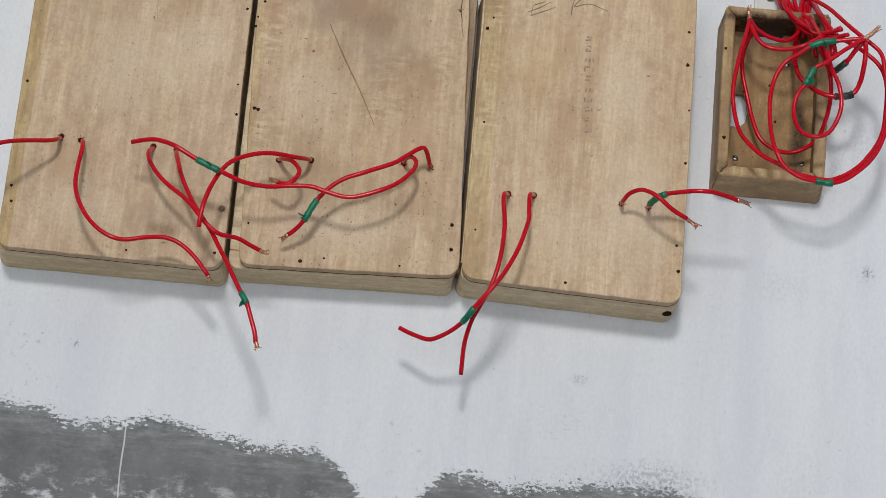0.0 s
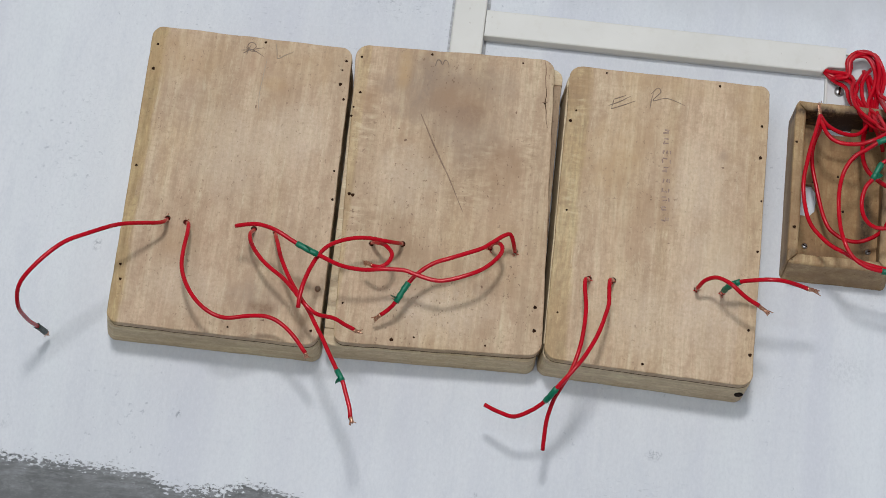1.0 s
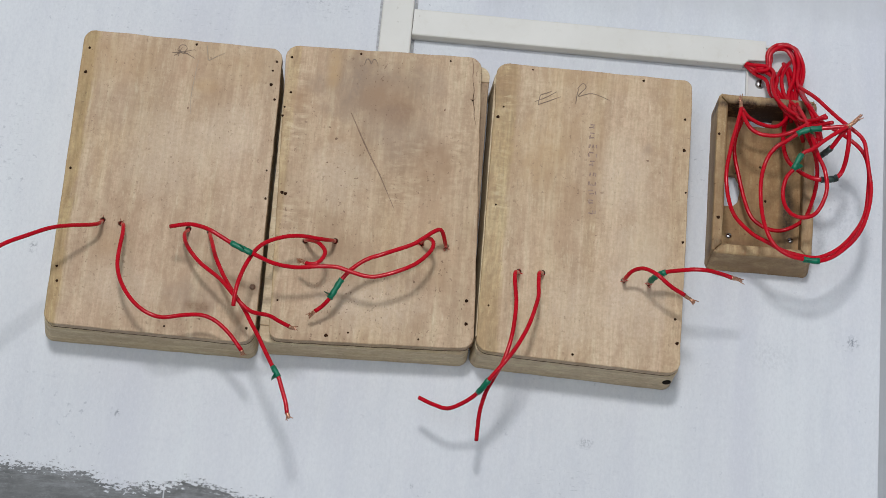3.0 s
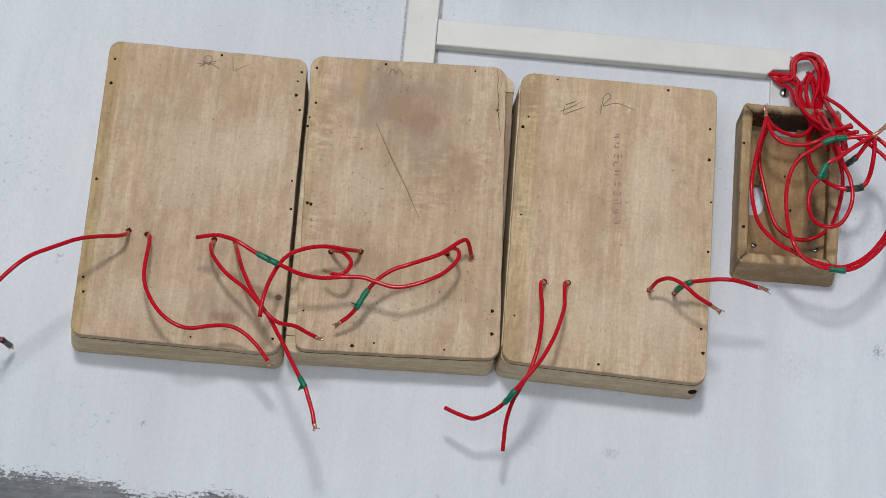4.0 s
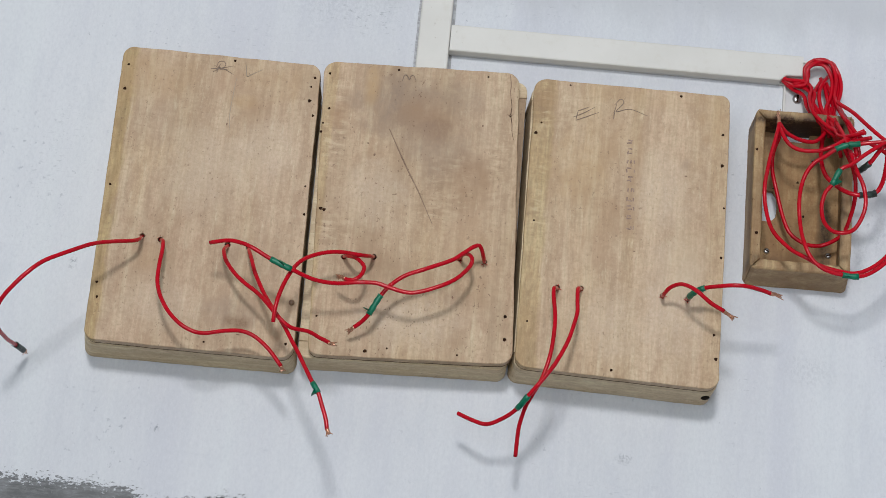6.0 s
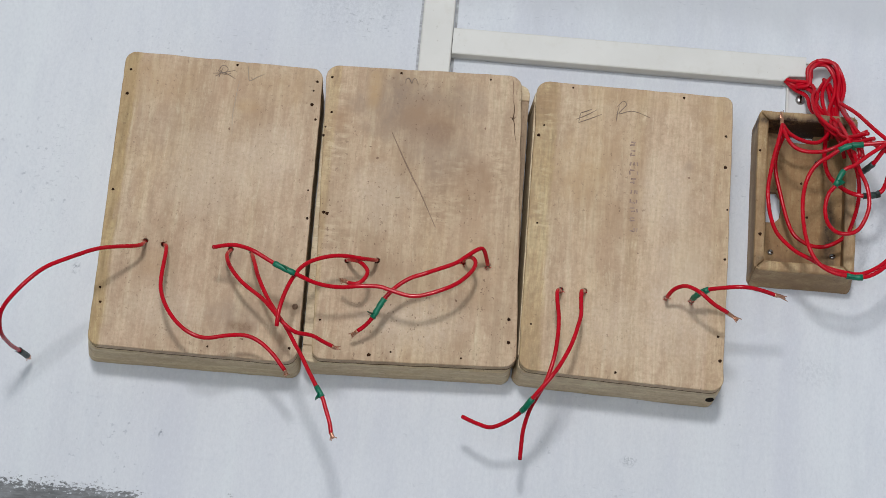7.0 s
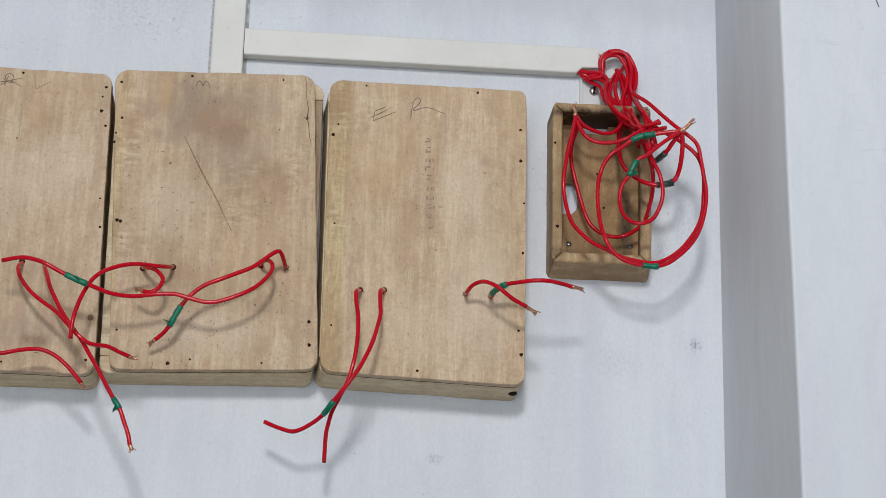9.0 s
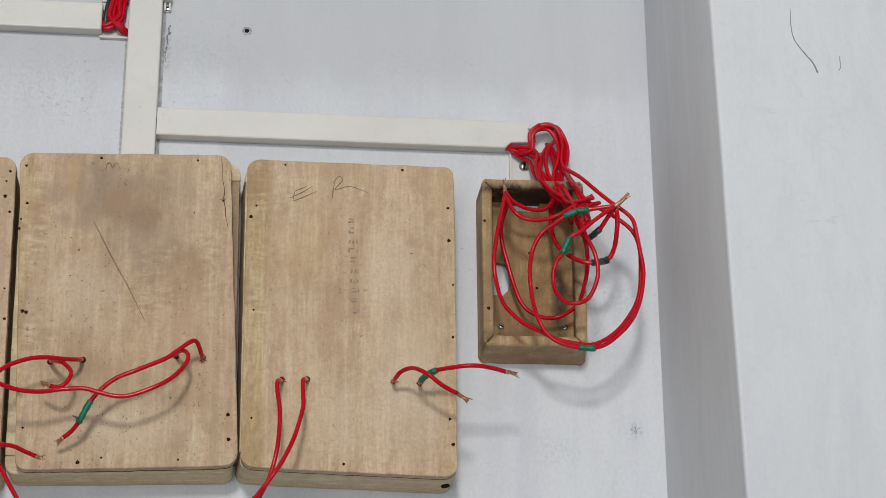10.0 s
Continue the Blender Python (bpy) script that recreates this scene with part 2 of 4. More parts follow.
            col = n.mix(n.math("MULTIPLY", spot, n.math("MULTIPLY", n.math("MAXIMUM", dashes, dots), k)), col, (0.30, 0.32, 0.35))
    return n.done(col, n.ramp(streak, (0.3, 0.50), (0.7, 0.66)), height, 0.35, 0.0008, Specular_IOR_Level=0.35)


def wood_material(name, light, dark, seed, bands=(), stains_and_shade=(), grain=1.0, tilt=0.0, rough=0.55, curls=(), punch=1.0, dirt=1.0):
    """Sawn pale wood: soft long stripes, fine fibres, pale flecks, handling dirt; bands are sapwood stripes, curls spots of cross-grain ripple."""
    n = Nodes(name)
    light, dark = (light[0] * 0.968, light[1] * 0.966, light[2] * 0.925), (dark[0] * 0.945, dark[1] * 0.945, dark[2] * 0.90)
    k = lambda v: min(v * punch, 1.0)
    shade = lambda f, g=1.0, b=1.0: (dark[0] * f, dark[1] * f * g, dark[2] * f * b)
    glow = lambda f, g=1.0, b=1.0: (min(light[0] * f, 0.9), min(light[1] * f * g, 0.9), min(light[2] * f * b, 0.9))
    shift = (seed * 1.7, seed, seed * 0.6)
    long = 0.05 if tilt else 0.035
    bend = n.noise(n.place((1, 1, 0.35), (seed, 5, 2)), 14, 2)
    sway = n.add("ShaderNodeCombineXYZ")
    n.link(n.math("MULTIPLY", bend, 0.010), sway.inputs[0])
    lay = n.add("ShaderNodeVectorMath")
    n.link(n.coord, lay.inputs[0])
    n.link(sway.outputs[0], lay.inputs[1])

    def along(scale, move=0.0):
        m = n.add("ShaderNodeMapping")
        m.inputs["Scale"].default_value = (scale[2], 1, 1) if tilt else scale
        m.inputs["Location"].default_value = (shift[0] + move, shift[1], shift[2])
        n.link(lay.outputs[0], m.inputs["Vector"])
        return m.outputs[0]

    wide = n.noise(along((1, 1, long * 1.8)), 42 * grain, 3, 0.55, 0.2)
    ribs = n.noise(along((1, 1, long * 1.4), 2), 190 * grain, 4, 0.6)
    fine = n.noise(along((1, 1, long * 2.2), 5), 620 * grain, 4, 0.7)
    fleck = n.noise(along((1, 1, 0.17), 8), 330, 4, 0.7)
    ripple = n.noise(n.place((0.45, 1, 1.0), (seed, 3, 7)), 420, 3, 0.65)
    cloud = n.noise(n.place((1, 1, 0.6), shift), 26, 5, 0.6, 0.4)
    mottle = n.noise(n.place((1, 1, 0.55), (seed * 2, 3, 1)), 105, 6, 0.68, 0.3)
    hue = n.noise(n.place((1, 1, 0.3), (seed * 4, 1, 6)), 22, 3, 0.6, 0.4)
    dust = n.noise(n.place((1, 1, 0.85), (seed * 3, 1, 2)), 520, 4, 0.72)
    col = n.mix(n.ramp(wide, (0.28, 0.10), (0.72, 0.95), smooth=True), light, dark)
    col = n.mix(n.ramp(hue, (0.36, 0.55), (0.52, 0.0), smooth=True), col, glow(0.97, 0.99, 0.86))
    col = n.mix(n.ramp(hue, (0.50, 0.0), (0.66, 0.45), smooth=True), col, glow(0.96, 0.96, 0.97))
    col = n.mix(n.ramp(mottle, (0.36, 0.40), (0.54, 0.0)), col, glow(1.10, 1.11, 1.11))
    col = n.mix(n.ramp(mottle, (0.48, 0.0), (0.68, k(0.50))), col, shade(0.80, 0.97, 0.92))
    col = n.mix(n.ramp(ribs, (0.34, k(0.36)), (0.54, 0.0)), col, shade(0.76, 0.98, 0.95))
    col = n.mix(n.ramp(ribs, (0.52, 0.0), (0.68, 0.45)), col, glow(1.15, 1.16, 1.15))
    col = n.mix(n.ramp(fine, (0.32, k(0.40)), (0.54, 0.0)), col, shade(0.74, 0.98, 0.95))
    col = n.mix(n.ramp(fleck, (0.58, 0.0), (0.72, 0.45)), col, glow(1.20, 1.22, 1.25))
    col = n.mix(n.ramp(fleck, (0.27, k(0.5)), (0.38, 0.0)), col, shade(0.60, 0.95, 0.9))
    col = n.mix(n.ramp(ripple, (0.34, k(0.30)), (0.52, 0.0)), col, shade(0.78, 0.98, 0.94))
    col = n.mix(n.ramp(dust, (0.34, k(0.35)), (0.52, 0.0)), col, shade(0.80, 0.97, 0.93))
    col = n.mix(n.ramp(dust, (0.54, 0.0), (0.70, 0.30)), col, glow(1.12, 1.13, 1.14))
    # handling dirt, soft and cloudy, a little grainy
    dirty = n.math("ADD", n.math("MULTIPLY", cloud, 0.86), n.math("MULTIPLY", dust, 0.14))
    col = n.mix(n.ramp(dirty, (0.47, 0.0), (0.66, 0.60 * dirt), smooth=True), col, shade(0.70, 0.94, 0.86))
    ax = n.axes()
    for x, half, tint, f in bands:
        d = n.math("ABSOLUTE", n.math("ADD", n.math("SUBTRACT", ax[0], x), n.math("MULTIPLY", n.math("SUBTRACT", bend, 0.5), 0.010)))
        d = n.math("ADD", n.math("DIVIDE", d, half), n.math("MULTIPLY", n.math("SUBTRACT", ribs, 0.5), 0.9))
        d = n.math("ADD", d, n.math("MULTIPLY", n.math("SUBTRACT", mottle, 0.5), 0.9))
        strip = n.math("MULTIPLY", n.ramp(d, (0.55, 1.0), (1.05, 0.0), smooth=True), f)
        tone = n.mix(n.ramp(fleck, (0.38, 0.0), (0.62, 1.0)), tuple(c * 0.90 for c in tint), tuple(min(1.0, c * 1.14) for c in tint))
        col = n.mix(strip, col, tone, "MULTIPLY")
    for x, z, rx, rz, f in curls:
        wave = n.noise(n.place((0.30, 1, 1.0), (seed, 0, z)), 330, 3, 0.6, 0.5)
        patchy = n.ramp(n.noise(n.place((1, 1, 0.6), (z, seed, 3)), 75, 3), (0.38, 0.2), (0.60, 1.0))
        spot = n.math("MULTIPLY", n.blob(x, BASE + z, rx, rz, 0.5, 50), patchy)
        col = n.mix(n.math("MULTIPLY", spot, n.ramp(wave, (0.36, f), (0.54, 0.0))), col, shade(0.66, 0.97, 0.9))
        col = n.mix(n.math("MULTIPLY", spot, n.ramp(wave, (0.52, 0.0), (0.66, f * 0.7))), col, glow(1.16, 1.16, 1.16))
    uneven = n.math("MULTIPLY", n.ramp(mottle, (0.32, 0.55), (0.66, 1.2)), n.ramp(dust, (0.36, 0.70), (0.62, 1.15)))
    for x, z, rx, rz, tint, f in stains_and_shade:
        ragged = n.math("MULTIPLY", n.blob(x, BASE + z, rx * 1.15, rz * 1.15, 0.9, 75), uneven)
        col = n.mix(n.math("MULTIPLY", ragged, f, clamp=True), col, tint)
    specks = n.math("MULTIPLY", n.ramp(n.noise(n.place((1, 1, 0.8), shift), 560, 2, 0.5), (0.66, 0.0), (0.71, 0.75 * min(dirt + 0.25, 1))), n.ramp(cloud, (0.40, 0.0), (0.56, 1.0)))
    col = n.mix(specks, col, shade(0.42, 0.88, 0.82))
    height = n.math("ADD", n.math("MULTIPLY", fine, 0.7), n.math("MULTIPLY", ribs, 0.8))
    return n.done(col, n.ramp(wide, (0.3, rough - 0.06), (0.7, rough + 0.1)), height, 0.30, 0.0005, Specular_IOR_Level=0.25)


def plain(name, colour, other, scale=60, rough=0.5, strength=0.15, **values):
    n = Nodes(name)
    f = n.noise(n.place(vary=3.0), scale, 4, 0.6)
    fine = n.noise(n.place(), scale * 7, 3, 0.6)
    col = n.mix(n.ramp(f, (0.35, 0.0), (0.68, 1.0)), colour, other)
    return n.done(col, n.ramp(f, (0.3, max(rough - 0.07, 0.05)), (0.7, rough + 0.07)), fine, strength, 0.0004, **values)


PALE, TAN = (0.635, 0.463, 0.326), (0.515, 0.362, 0.245)
GREY_DIRT, BROWN_DIRT = (0.31, 0.225, 0.160), (0.37, 0.225, 0.120)
OCHRE, ROSE, CHALK = (0.49, 0.325, 0.170), (0.47, 0.305, 0.190), (0.69, 0.565, 0.425)
wall_paint = wall_material("wall_paint", True)
column_paint = wall_material("column_paint", False)
room_paint = plain("room_paint", (0.62, 0.62, 0.60), (0.56, 0.56, 0.55), 4, 0.7)
floor_tile = plain("floor_tile", (0.56, 0.53, 0.48), (0.47, 0.45, 0.41), 6, 0.4)
wood_left = wood_material("wood_left", PALE, TAN, 1.0, dirt=0.45, bands=[(-0.186, 0.0125, (0.80, 0.77, 0.55), 0.85), (-0.172, 0.0035, (1.08, 1.10, 1.12), 0.5)],
                          stains_and_shade=[(-0.166, 0.150, 0.034, 0.022, OCHRE, 0.42), (-0.118, 0.150, 0.020, 0.014, ROSE, 0.42), (-0.097, 0.131, 0.010, 0.012, BROWN_DIRT, 0.42),
                                  (-0.106, 0.138, 0.012, 0.006, OCHRE, 0.45), (-0.080, 0.152, 0.026, 0.018, OCHRE, 0.30), (-0.086, 0.105, 0.026, 0.030, CHALK, 0.40), (-0.066, 0.148, 0.008, 0.022, GREY_DIRT, 0.25),
                                  (-0.094, -0.003, 0.026, 0.016, GREY_DIRT, 0.50), (-0.091, -0.009, 0.012, 0.006, (0.20, 0.11, 0.055), 0.75), (-0.072, 0.006, 0.016, 0.014, BROWN_DIRT, 0.40),
                                  (-0.064, -0.015, 0.010, 0.008, BROWN_DIRT, 0.45), (-0.100, 0.035, 0.012, 0.016, GREY_DIRT, 0.22), (-0.125, 0.090, 0.030, 0.040, CHALK, 0.38), (-0.140, 0.000, 0.030, 0.022, CHALK, 0.35), (-0.150, 0.120, 0.028, 0.022, GREY_DIRT, 0.20), (-0.150, 0.028, 0.016, 0.012, OCHRE, 0.25)])
wood_middle = wood_material("wood_middle", (0.635, 0.462, 0.318), (0.505, 0.352, 0.232), 2.3, dirt=0.95, bands=[(-0.050, 0.005, (0.90, 0.86, 0.68), 0.7), (0.066, 0.006, (1.05, 1.06, 1.06), 0.5)], grain=0.9,
                            curls=[(-0.046, 0.128, 0.012, 0.045, 0.75), (0.034, 0.100, 0.026, 0.026, 0.85), (0.028, 0.080, 0.026, 0.020, 0.6), (-0.040, 0.060, 0.016, 0.03, 0.5), (0.060, 0.11, 0.012, 0.05, 0.45)],
                            stains_and_shade=[(-0.004, 0.147, 0.036, 0.029, GREY_DIRT, 0.80), (0.014, 0.138, 0.026, 0.020, BROWN_DIRT, 0.85), (0.021, 0.131, 0.012, 0.011, (0.27, 0.155, 0.085), 0.70),
                                    (-0.024, 0.157, 0.006, 0.018, OCHRE, 0.85), (-0.043, 0.134, 0.007, 0.013, BROWN_DIRT, 0.70), (0.030, 0.112, 0.028, 0.024, GREY_DIRT, 0.52), (0.044, 0.100, 0.022, 0.026, BROWN_DIRT, 0.50),
                                    (0.034, 0.154, 0.020, 0.016, GREY_DIRT, 0.34), (-0.018, 0.112, 0.008, 0.006, BROWN_DIRT, 0.42), (0.036, 0.068, 0.024, 0.020, ROSE, 0.32), (0.040, 0.020, 0.018, 0.010, GREY_DIRT, 0.28),
                                    (-0.016, 0.085, 0.024, 0.030, CHALK, 0.40), (0.012, 0.004, 0.045, 0.022, CHALK, 0.50), (0.006, 0.125, 0.022, 0.016, GREY_DIRT, 0.30), (0.020, 0.145, 0.052, 0.036, GREY_DIRT, 0.32), (0.052, 0.045, 0.022, 0.040, OCHRE, 0.30)])
wood_right = wood_material("wood_right", (0.655, 0.479, 0.334), (0.535, 0.377, 0.252), 4.1, dirt=0.4, bands=[(0.0855, 0.0105, (0.86, 0.84, 0.68), 0.85), (0.0985, 0.003, (1.08, 1.10, 1.10), 0.7), (0.201, 0.007, (0.94, 0.90, 0.80), 0.6), (0.148, 0.005, (0.95, 0.91, 0.84), 0.6)],
                           curls=[(0.086, 0.150, 0.012, 0.035, 0.8), (0.088, 0.095, 0.010, 0.05, 0.55), (0.10, 0.155, 0.012, 0.02, 0.5)],
                           stains_and_shade=[(0.110, 0.108, 0.020, 0.024, OCHRE, 0.45), (0.134, 0.084, 0.024, 0.020, BROWN_DIRT, 0.34), (0.148, 0.112, 0.006, 0.040, BROWN_DIRT, 0.42), (0.166, 0.100, 0.024, 0.036, CHALK, 0.38),
                                   (0.196, 0.152, 0.012, 0.022, OCHRE, 0.48), (0.150, 0.164, 0.045, 0.010, OCHRE, 0.34), (0.086, 0.158, 0.012, 0.014, BROWN_DIRT, 0.40), (0.180, 0.121, 0.004, 0.005, GREY_DIRT, 0.45),
                                   (0.110, 0.000, 0.008, 0.018, OCHRE, 0.35), (0.122, 0.060, 0.020, 0.022, ROSE, 0.30), (0.178, 0.030, 0.026, 0.045, CHALK, 0.50), (0.140, 0.010, 0.024, 0.030, CHALK, 0.40), (0.128, 0.130, 0.030, 0.030, OCHRE, 0.30), (0.185, 0.060, 0.016, 0.030, (0.60, 0.47, 0.31), 0.35)])
wood_frame = wood_material("wood_frame", (0.76, 0.60, 0.415), (0.63, 0.485, 0.32), 6.2, tilt=1, grain=0.8, rough=0.6, dirt=0.6)
wood_edge = wood_material("wood_edge", (0.46, 0.325, 0.225), (0.29, 0.19, 0.125), 7.3, grain=0.8, rough=0.6, dirt=1.0)
# spots are wood stain, plus shade painted along the top board's underside
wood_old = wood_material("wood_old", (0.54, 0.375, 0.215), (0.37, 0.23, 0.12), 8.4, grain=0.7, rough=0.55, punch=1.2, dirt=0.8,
                         stains_and_shade=[(0.281, 0.105, 0.006, 0.05, (0.06, 0.04, 0.025), 0.7), (0.27, 0.165, 0.02, 0.02, (0.05, 0.03, 0.02), 0.6), (0.255, 0.1630, 0.050, 0.0048, (0.045, 0.022, 0.013), 1.25),
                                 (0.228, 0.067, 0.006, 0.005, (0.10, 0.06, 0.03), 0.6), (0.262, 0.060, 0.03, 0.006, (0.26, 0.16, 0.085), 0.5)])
# the spot near the top mixes dark stain with painted shade under the rim
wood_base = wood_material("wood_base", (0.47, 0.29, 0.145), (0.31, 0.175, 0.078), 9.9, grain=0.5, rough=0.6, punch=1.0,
                          stains_and_shade=[(0.276, 0.10, 0.006, 0.06, (0.05, 0.032, 0.02), 0.85), (0.25, 0.075, 0.02, 0.01, (0.14, 0.08, 0.04), 0.5), (0.255, 0.158, 0.035, 0.010, (0.08, 0.04, 0.022), 0.7),
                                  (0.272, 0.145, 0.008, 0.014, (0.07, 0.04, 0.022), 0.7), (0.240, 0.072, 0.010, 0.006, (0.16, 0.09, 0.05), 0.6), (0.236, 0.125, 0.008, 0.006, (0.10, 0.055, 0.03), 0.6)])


def pvc_material():
    """Cream-white plastic with a few brown scuffs."""
    n = Nodes("white_pvc")
    f = n.noise(n.place(vary=3.0), 20, 4, 0.6)
    col = n.mix(n.ramp(f, (0.35, 0.0), (0.68, 1.0)), (0.71, 0.695, 0.645), (0.655, 0.64, 0.59))
    flecks = n.math("MULTIPLY", n.ramp(n.noise(n.place((1, 1, 0.6), vary=2.0), 380, 3, 0.6), (0.69, 0.0), (0.74, 0.35)), n.ramp(n.noise(n.place(), 30, 3), (0.48, 0.0), (0.60, 1.0)))
    col = n.mix(flecks, col, (0.30, 0.25, 0.19))
    smudge = n.ramp(n.noise(n.place((1, 1, 1), (4, 4, 4)), 90, 6, 0.7), (0.54, 0.0), (0.70, 0.4))
    col = n.mix(smudge, col, (0.60, 0.57, 0.50))
    return n.done(col, n.ramp(f, (0.3, 0.36), (0.7, 0.5)), f, 0.08, 0.0004)


pvc = pvc_material()
pvc_base = plain("pvc_base", (0.66, 0.66, 0.64), (0.58, 0.58, 0.57), 40, 0.5, 0.1)
red_sleeve = plain("red_sleeve", (0.54, 0.002, 0.014), (0.43, 0.002, 0.011), 120, 0.20, 0.05, Specular_IOR_Level=0.28)
black_sleeve = plain("black_sleeve", (0.03, 0.025, 0.025), (0.05, 0.04, 0.04), 120, 0.35, 0.05)
green_tape = plain("green_tape", (0.0, 0.17, 0.085), (0.0, 0.125, 0.065), 300, 0.42, 0.3)
dark_tape = plain("dark_green_tape", (0.035, 0.06, 0.05), (0.02, 0.03, 0.028), 300, 0.45, 0.3)
copper = plain("copper", (0.72, 0.40, 0.27), (0.48, 0.23, 0.13), 700, 0.28, 0.1, Metallic=0.85)
rust = plain("nail_iron", (0.014, 0.007, 0.004), (0.055, 0.024, 0.011), 700, 0.9, 0.3, Specular_IOR_Level=0.08)
steel = plain("screw_steel", (0.55, 0.54, 0.53), (0.35, 0.34, 0.33), 400, 0.33, 0.2, Metallic=0.95)
mid_pencil = plain("mid_pencil", (0.20, 0.145, 0.105), (0.29, 0.215, 0.155), 900, 0.6)
faint_pencil = plain("faint_pencil", (0.36, 0.29, 0.21), (0.42, 0.34, 0.25), 900, 0.6)
faded_ink = plain("faded_ink", (0.19, 0.115, 0.085), (0.44, 0.31, 0.22), 260, 0.6)
groove_dark = plain("groove_shade", (0.19, 0.11, 0.062), (0.36, 0.24, 0.155), 160, 0.7)
scratch_tone = plain("scratch_tone", (0.20, 0.125, 0.08), (0.36, 0.25, 0.165), 120, 0.7)
joint_dark = plain("joint_dark", (0.065, 0.038, 0.021), (0.13, 0.082, 0.048), 250, 0.95, Specular_IOR_Level=0.05)
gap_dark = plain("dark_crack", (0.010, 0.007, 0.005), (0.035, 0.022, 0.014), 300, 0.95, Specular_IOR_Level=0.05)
scuff = plain("graphite_scuff", (0.16, 0.17, 0.18), (0.26, 0.27, 0.29), 600, 0.6)

# ---------------------------------------------------------------- mesh helpers


def mesh_of(name, bm, mat):
    me = bpy.data.meshes.new(name)
    bm.normal_update()
    bm.to_mesh(me)
    bm.free()
    me.materials.append(mat)
    return me


def part(name, bm, mat, parent, label=""):
    ob = new(name, mesh_of(name, bm, mat))
    ob.parent = parent
    return tagged(ob, label)


def thing(name, label, category, group="", kind=""):
    return tagged(new(name), label, category, group, kind)


def at(x, y, z):
    """A point of the plan, in millimetres from the wall's face and the zero line."""
    return Vector((x * MM, y * MM, BASE + z * MM))


def smooth(bm):
    for f in bm.faces:
        f.smooth = True
    return bm


def block(x0, x1, y0, y1, z0, z1, bevel=0.0, segments=2):
    """A block in metres, its edges rounded by bevel."""
    bm = bmesh.new()
    bmesh.ops.create_cube(bm, size=1)
    for v in bm.verts:
        v.co = Vector(((x0 + x1) / 2 + v.co.x * (x1 - x0), (y0 + y1) / 2 + v.co.y * (y1 - y0), (z0 + z1) / 2 + v.co.z * (z1 - z0)))
    if bevel:
        bmesh.ops.bevel(bm, geom=list(bm.edges), offset=bevel, segments=segments, affect="EDGES", profile=0.5)
    return bm


def round_outline(corners, radius, steps=6):
    """A polygon with rounded corners, in x and z."""
    out, n = [], len(corners)
    radii = radius if isinstance(radius, (list, tuple)) else [radius] * n
    for i in range(n):
        p, a, b = (Vector(corners[k % n]) for k in (i, i - 1, i + 1))
        u, v = (a - p).normalized(), (b - p).normalized()
        half = u.angle(v) / 2
        r = radii[i]
        cut = r / math.tan(half)
        c = p + (u + v).normalized() * (r / math.sin(half))
        s, e = p + u * cut - c, p + v * cut - c
        for k in range(steps + 1):
            d = s.lerp(e, k / steps)
            out.append(c + d.normalized() * r)
    return out


def refine(loop, step, wobble, seed):
    """Points along a loop at about that step, moved sideways a little as sawn wood is."""
    out = []
    for i, p in enumerate(loop):
        q = loop[(i + 1) % len(loop)]
        k = max(1, round((q - p).length / step))
        for j in range(k):
            w = p.lerp(q, j / k)
            d = Vector((noise.noise(Vector((w.x * 0.06, w.y * 0.06, seed))), noise.noise(Vector((w.x * 0.06, w.y * 0.06, seed + 9)))))
            f = Vector((noise.noise(Vector((w.x * 0.4, w.y * 0.4, seed))), noise.noise(Vector((w.x * 0.4, w.y * 0.4, seed + 5)))))
            out.append(w + d * wobble + f * wobble * 0.35)
    return out


def inset(loop, d):
    out, n = [], len(loop)
    for i, p in enumerate(loop):
        t = (loop[(i + 1) % n] - loop[i - 1]).normalized()
        out.append(p + Vector((-t.y, t.x)) * d * SIDE)
    return out


SIDE = -1  # loops run clockwise in x and z


def plate(loop, holes, front, back, soften=0.8):
    """A board in the wall's plane: an outline with round holes cut right through it, from y = front to y = back, in millimetres."""
    bm = bmesh.new()

    def ring(points, y):
        return [bm.verts.new(at(p.x, y, p.y)) for p in points]

    def edges(vs):
        out = []
        for i in range(len(vs)):
            e = bm.edges.get((vs[i - 1], vs[i]))
            out.append(e or bm.edges.new((vs[i - 1], vs[i])))
        return out

    def band(a, b):
        for i in range(len(a)):
            bm.faces.new((a[i - 1], a[i], b[i], b[i - 1]))

    outer = [ring(inset(loop, soften), front), ring(inset(loop, soften * 0.3), front + soften * 0.35), ring(loop, front + soften), ring(loop, back)]
    for a, b in zip(outer, outer[1:]):
        band(a, b)
    cuts = []
    for x, z, r in holes:
        circle = [Vector((x + r * math.cos(k * math.tau / 14), z + r * math.sin(k * math.tau / 14))) for k in range(14)]
        a, b = ring(circle, front), ring(circle, back)
        band(a, b)
        cuts.append((a, b))
    for side, i in ((outer[0], 0), (outer[-1], 1)):
        fill = edges(side)
        for c in cuts:
            fill += edges(c[i])
        bmesh.ops.triangle_fill(bm, use_beauty=True, use_dissolve=False, edges=fill)
    bmesh.ops.recalc_face_normals(bm, faces=bm.faces)
    return bm


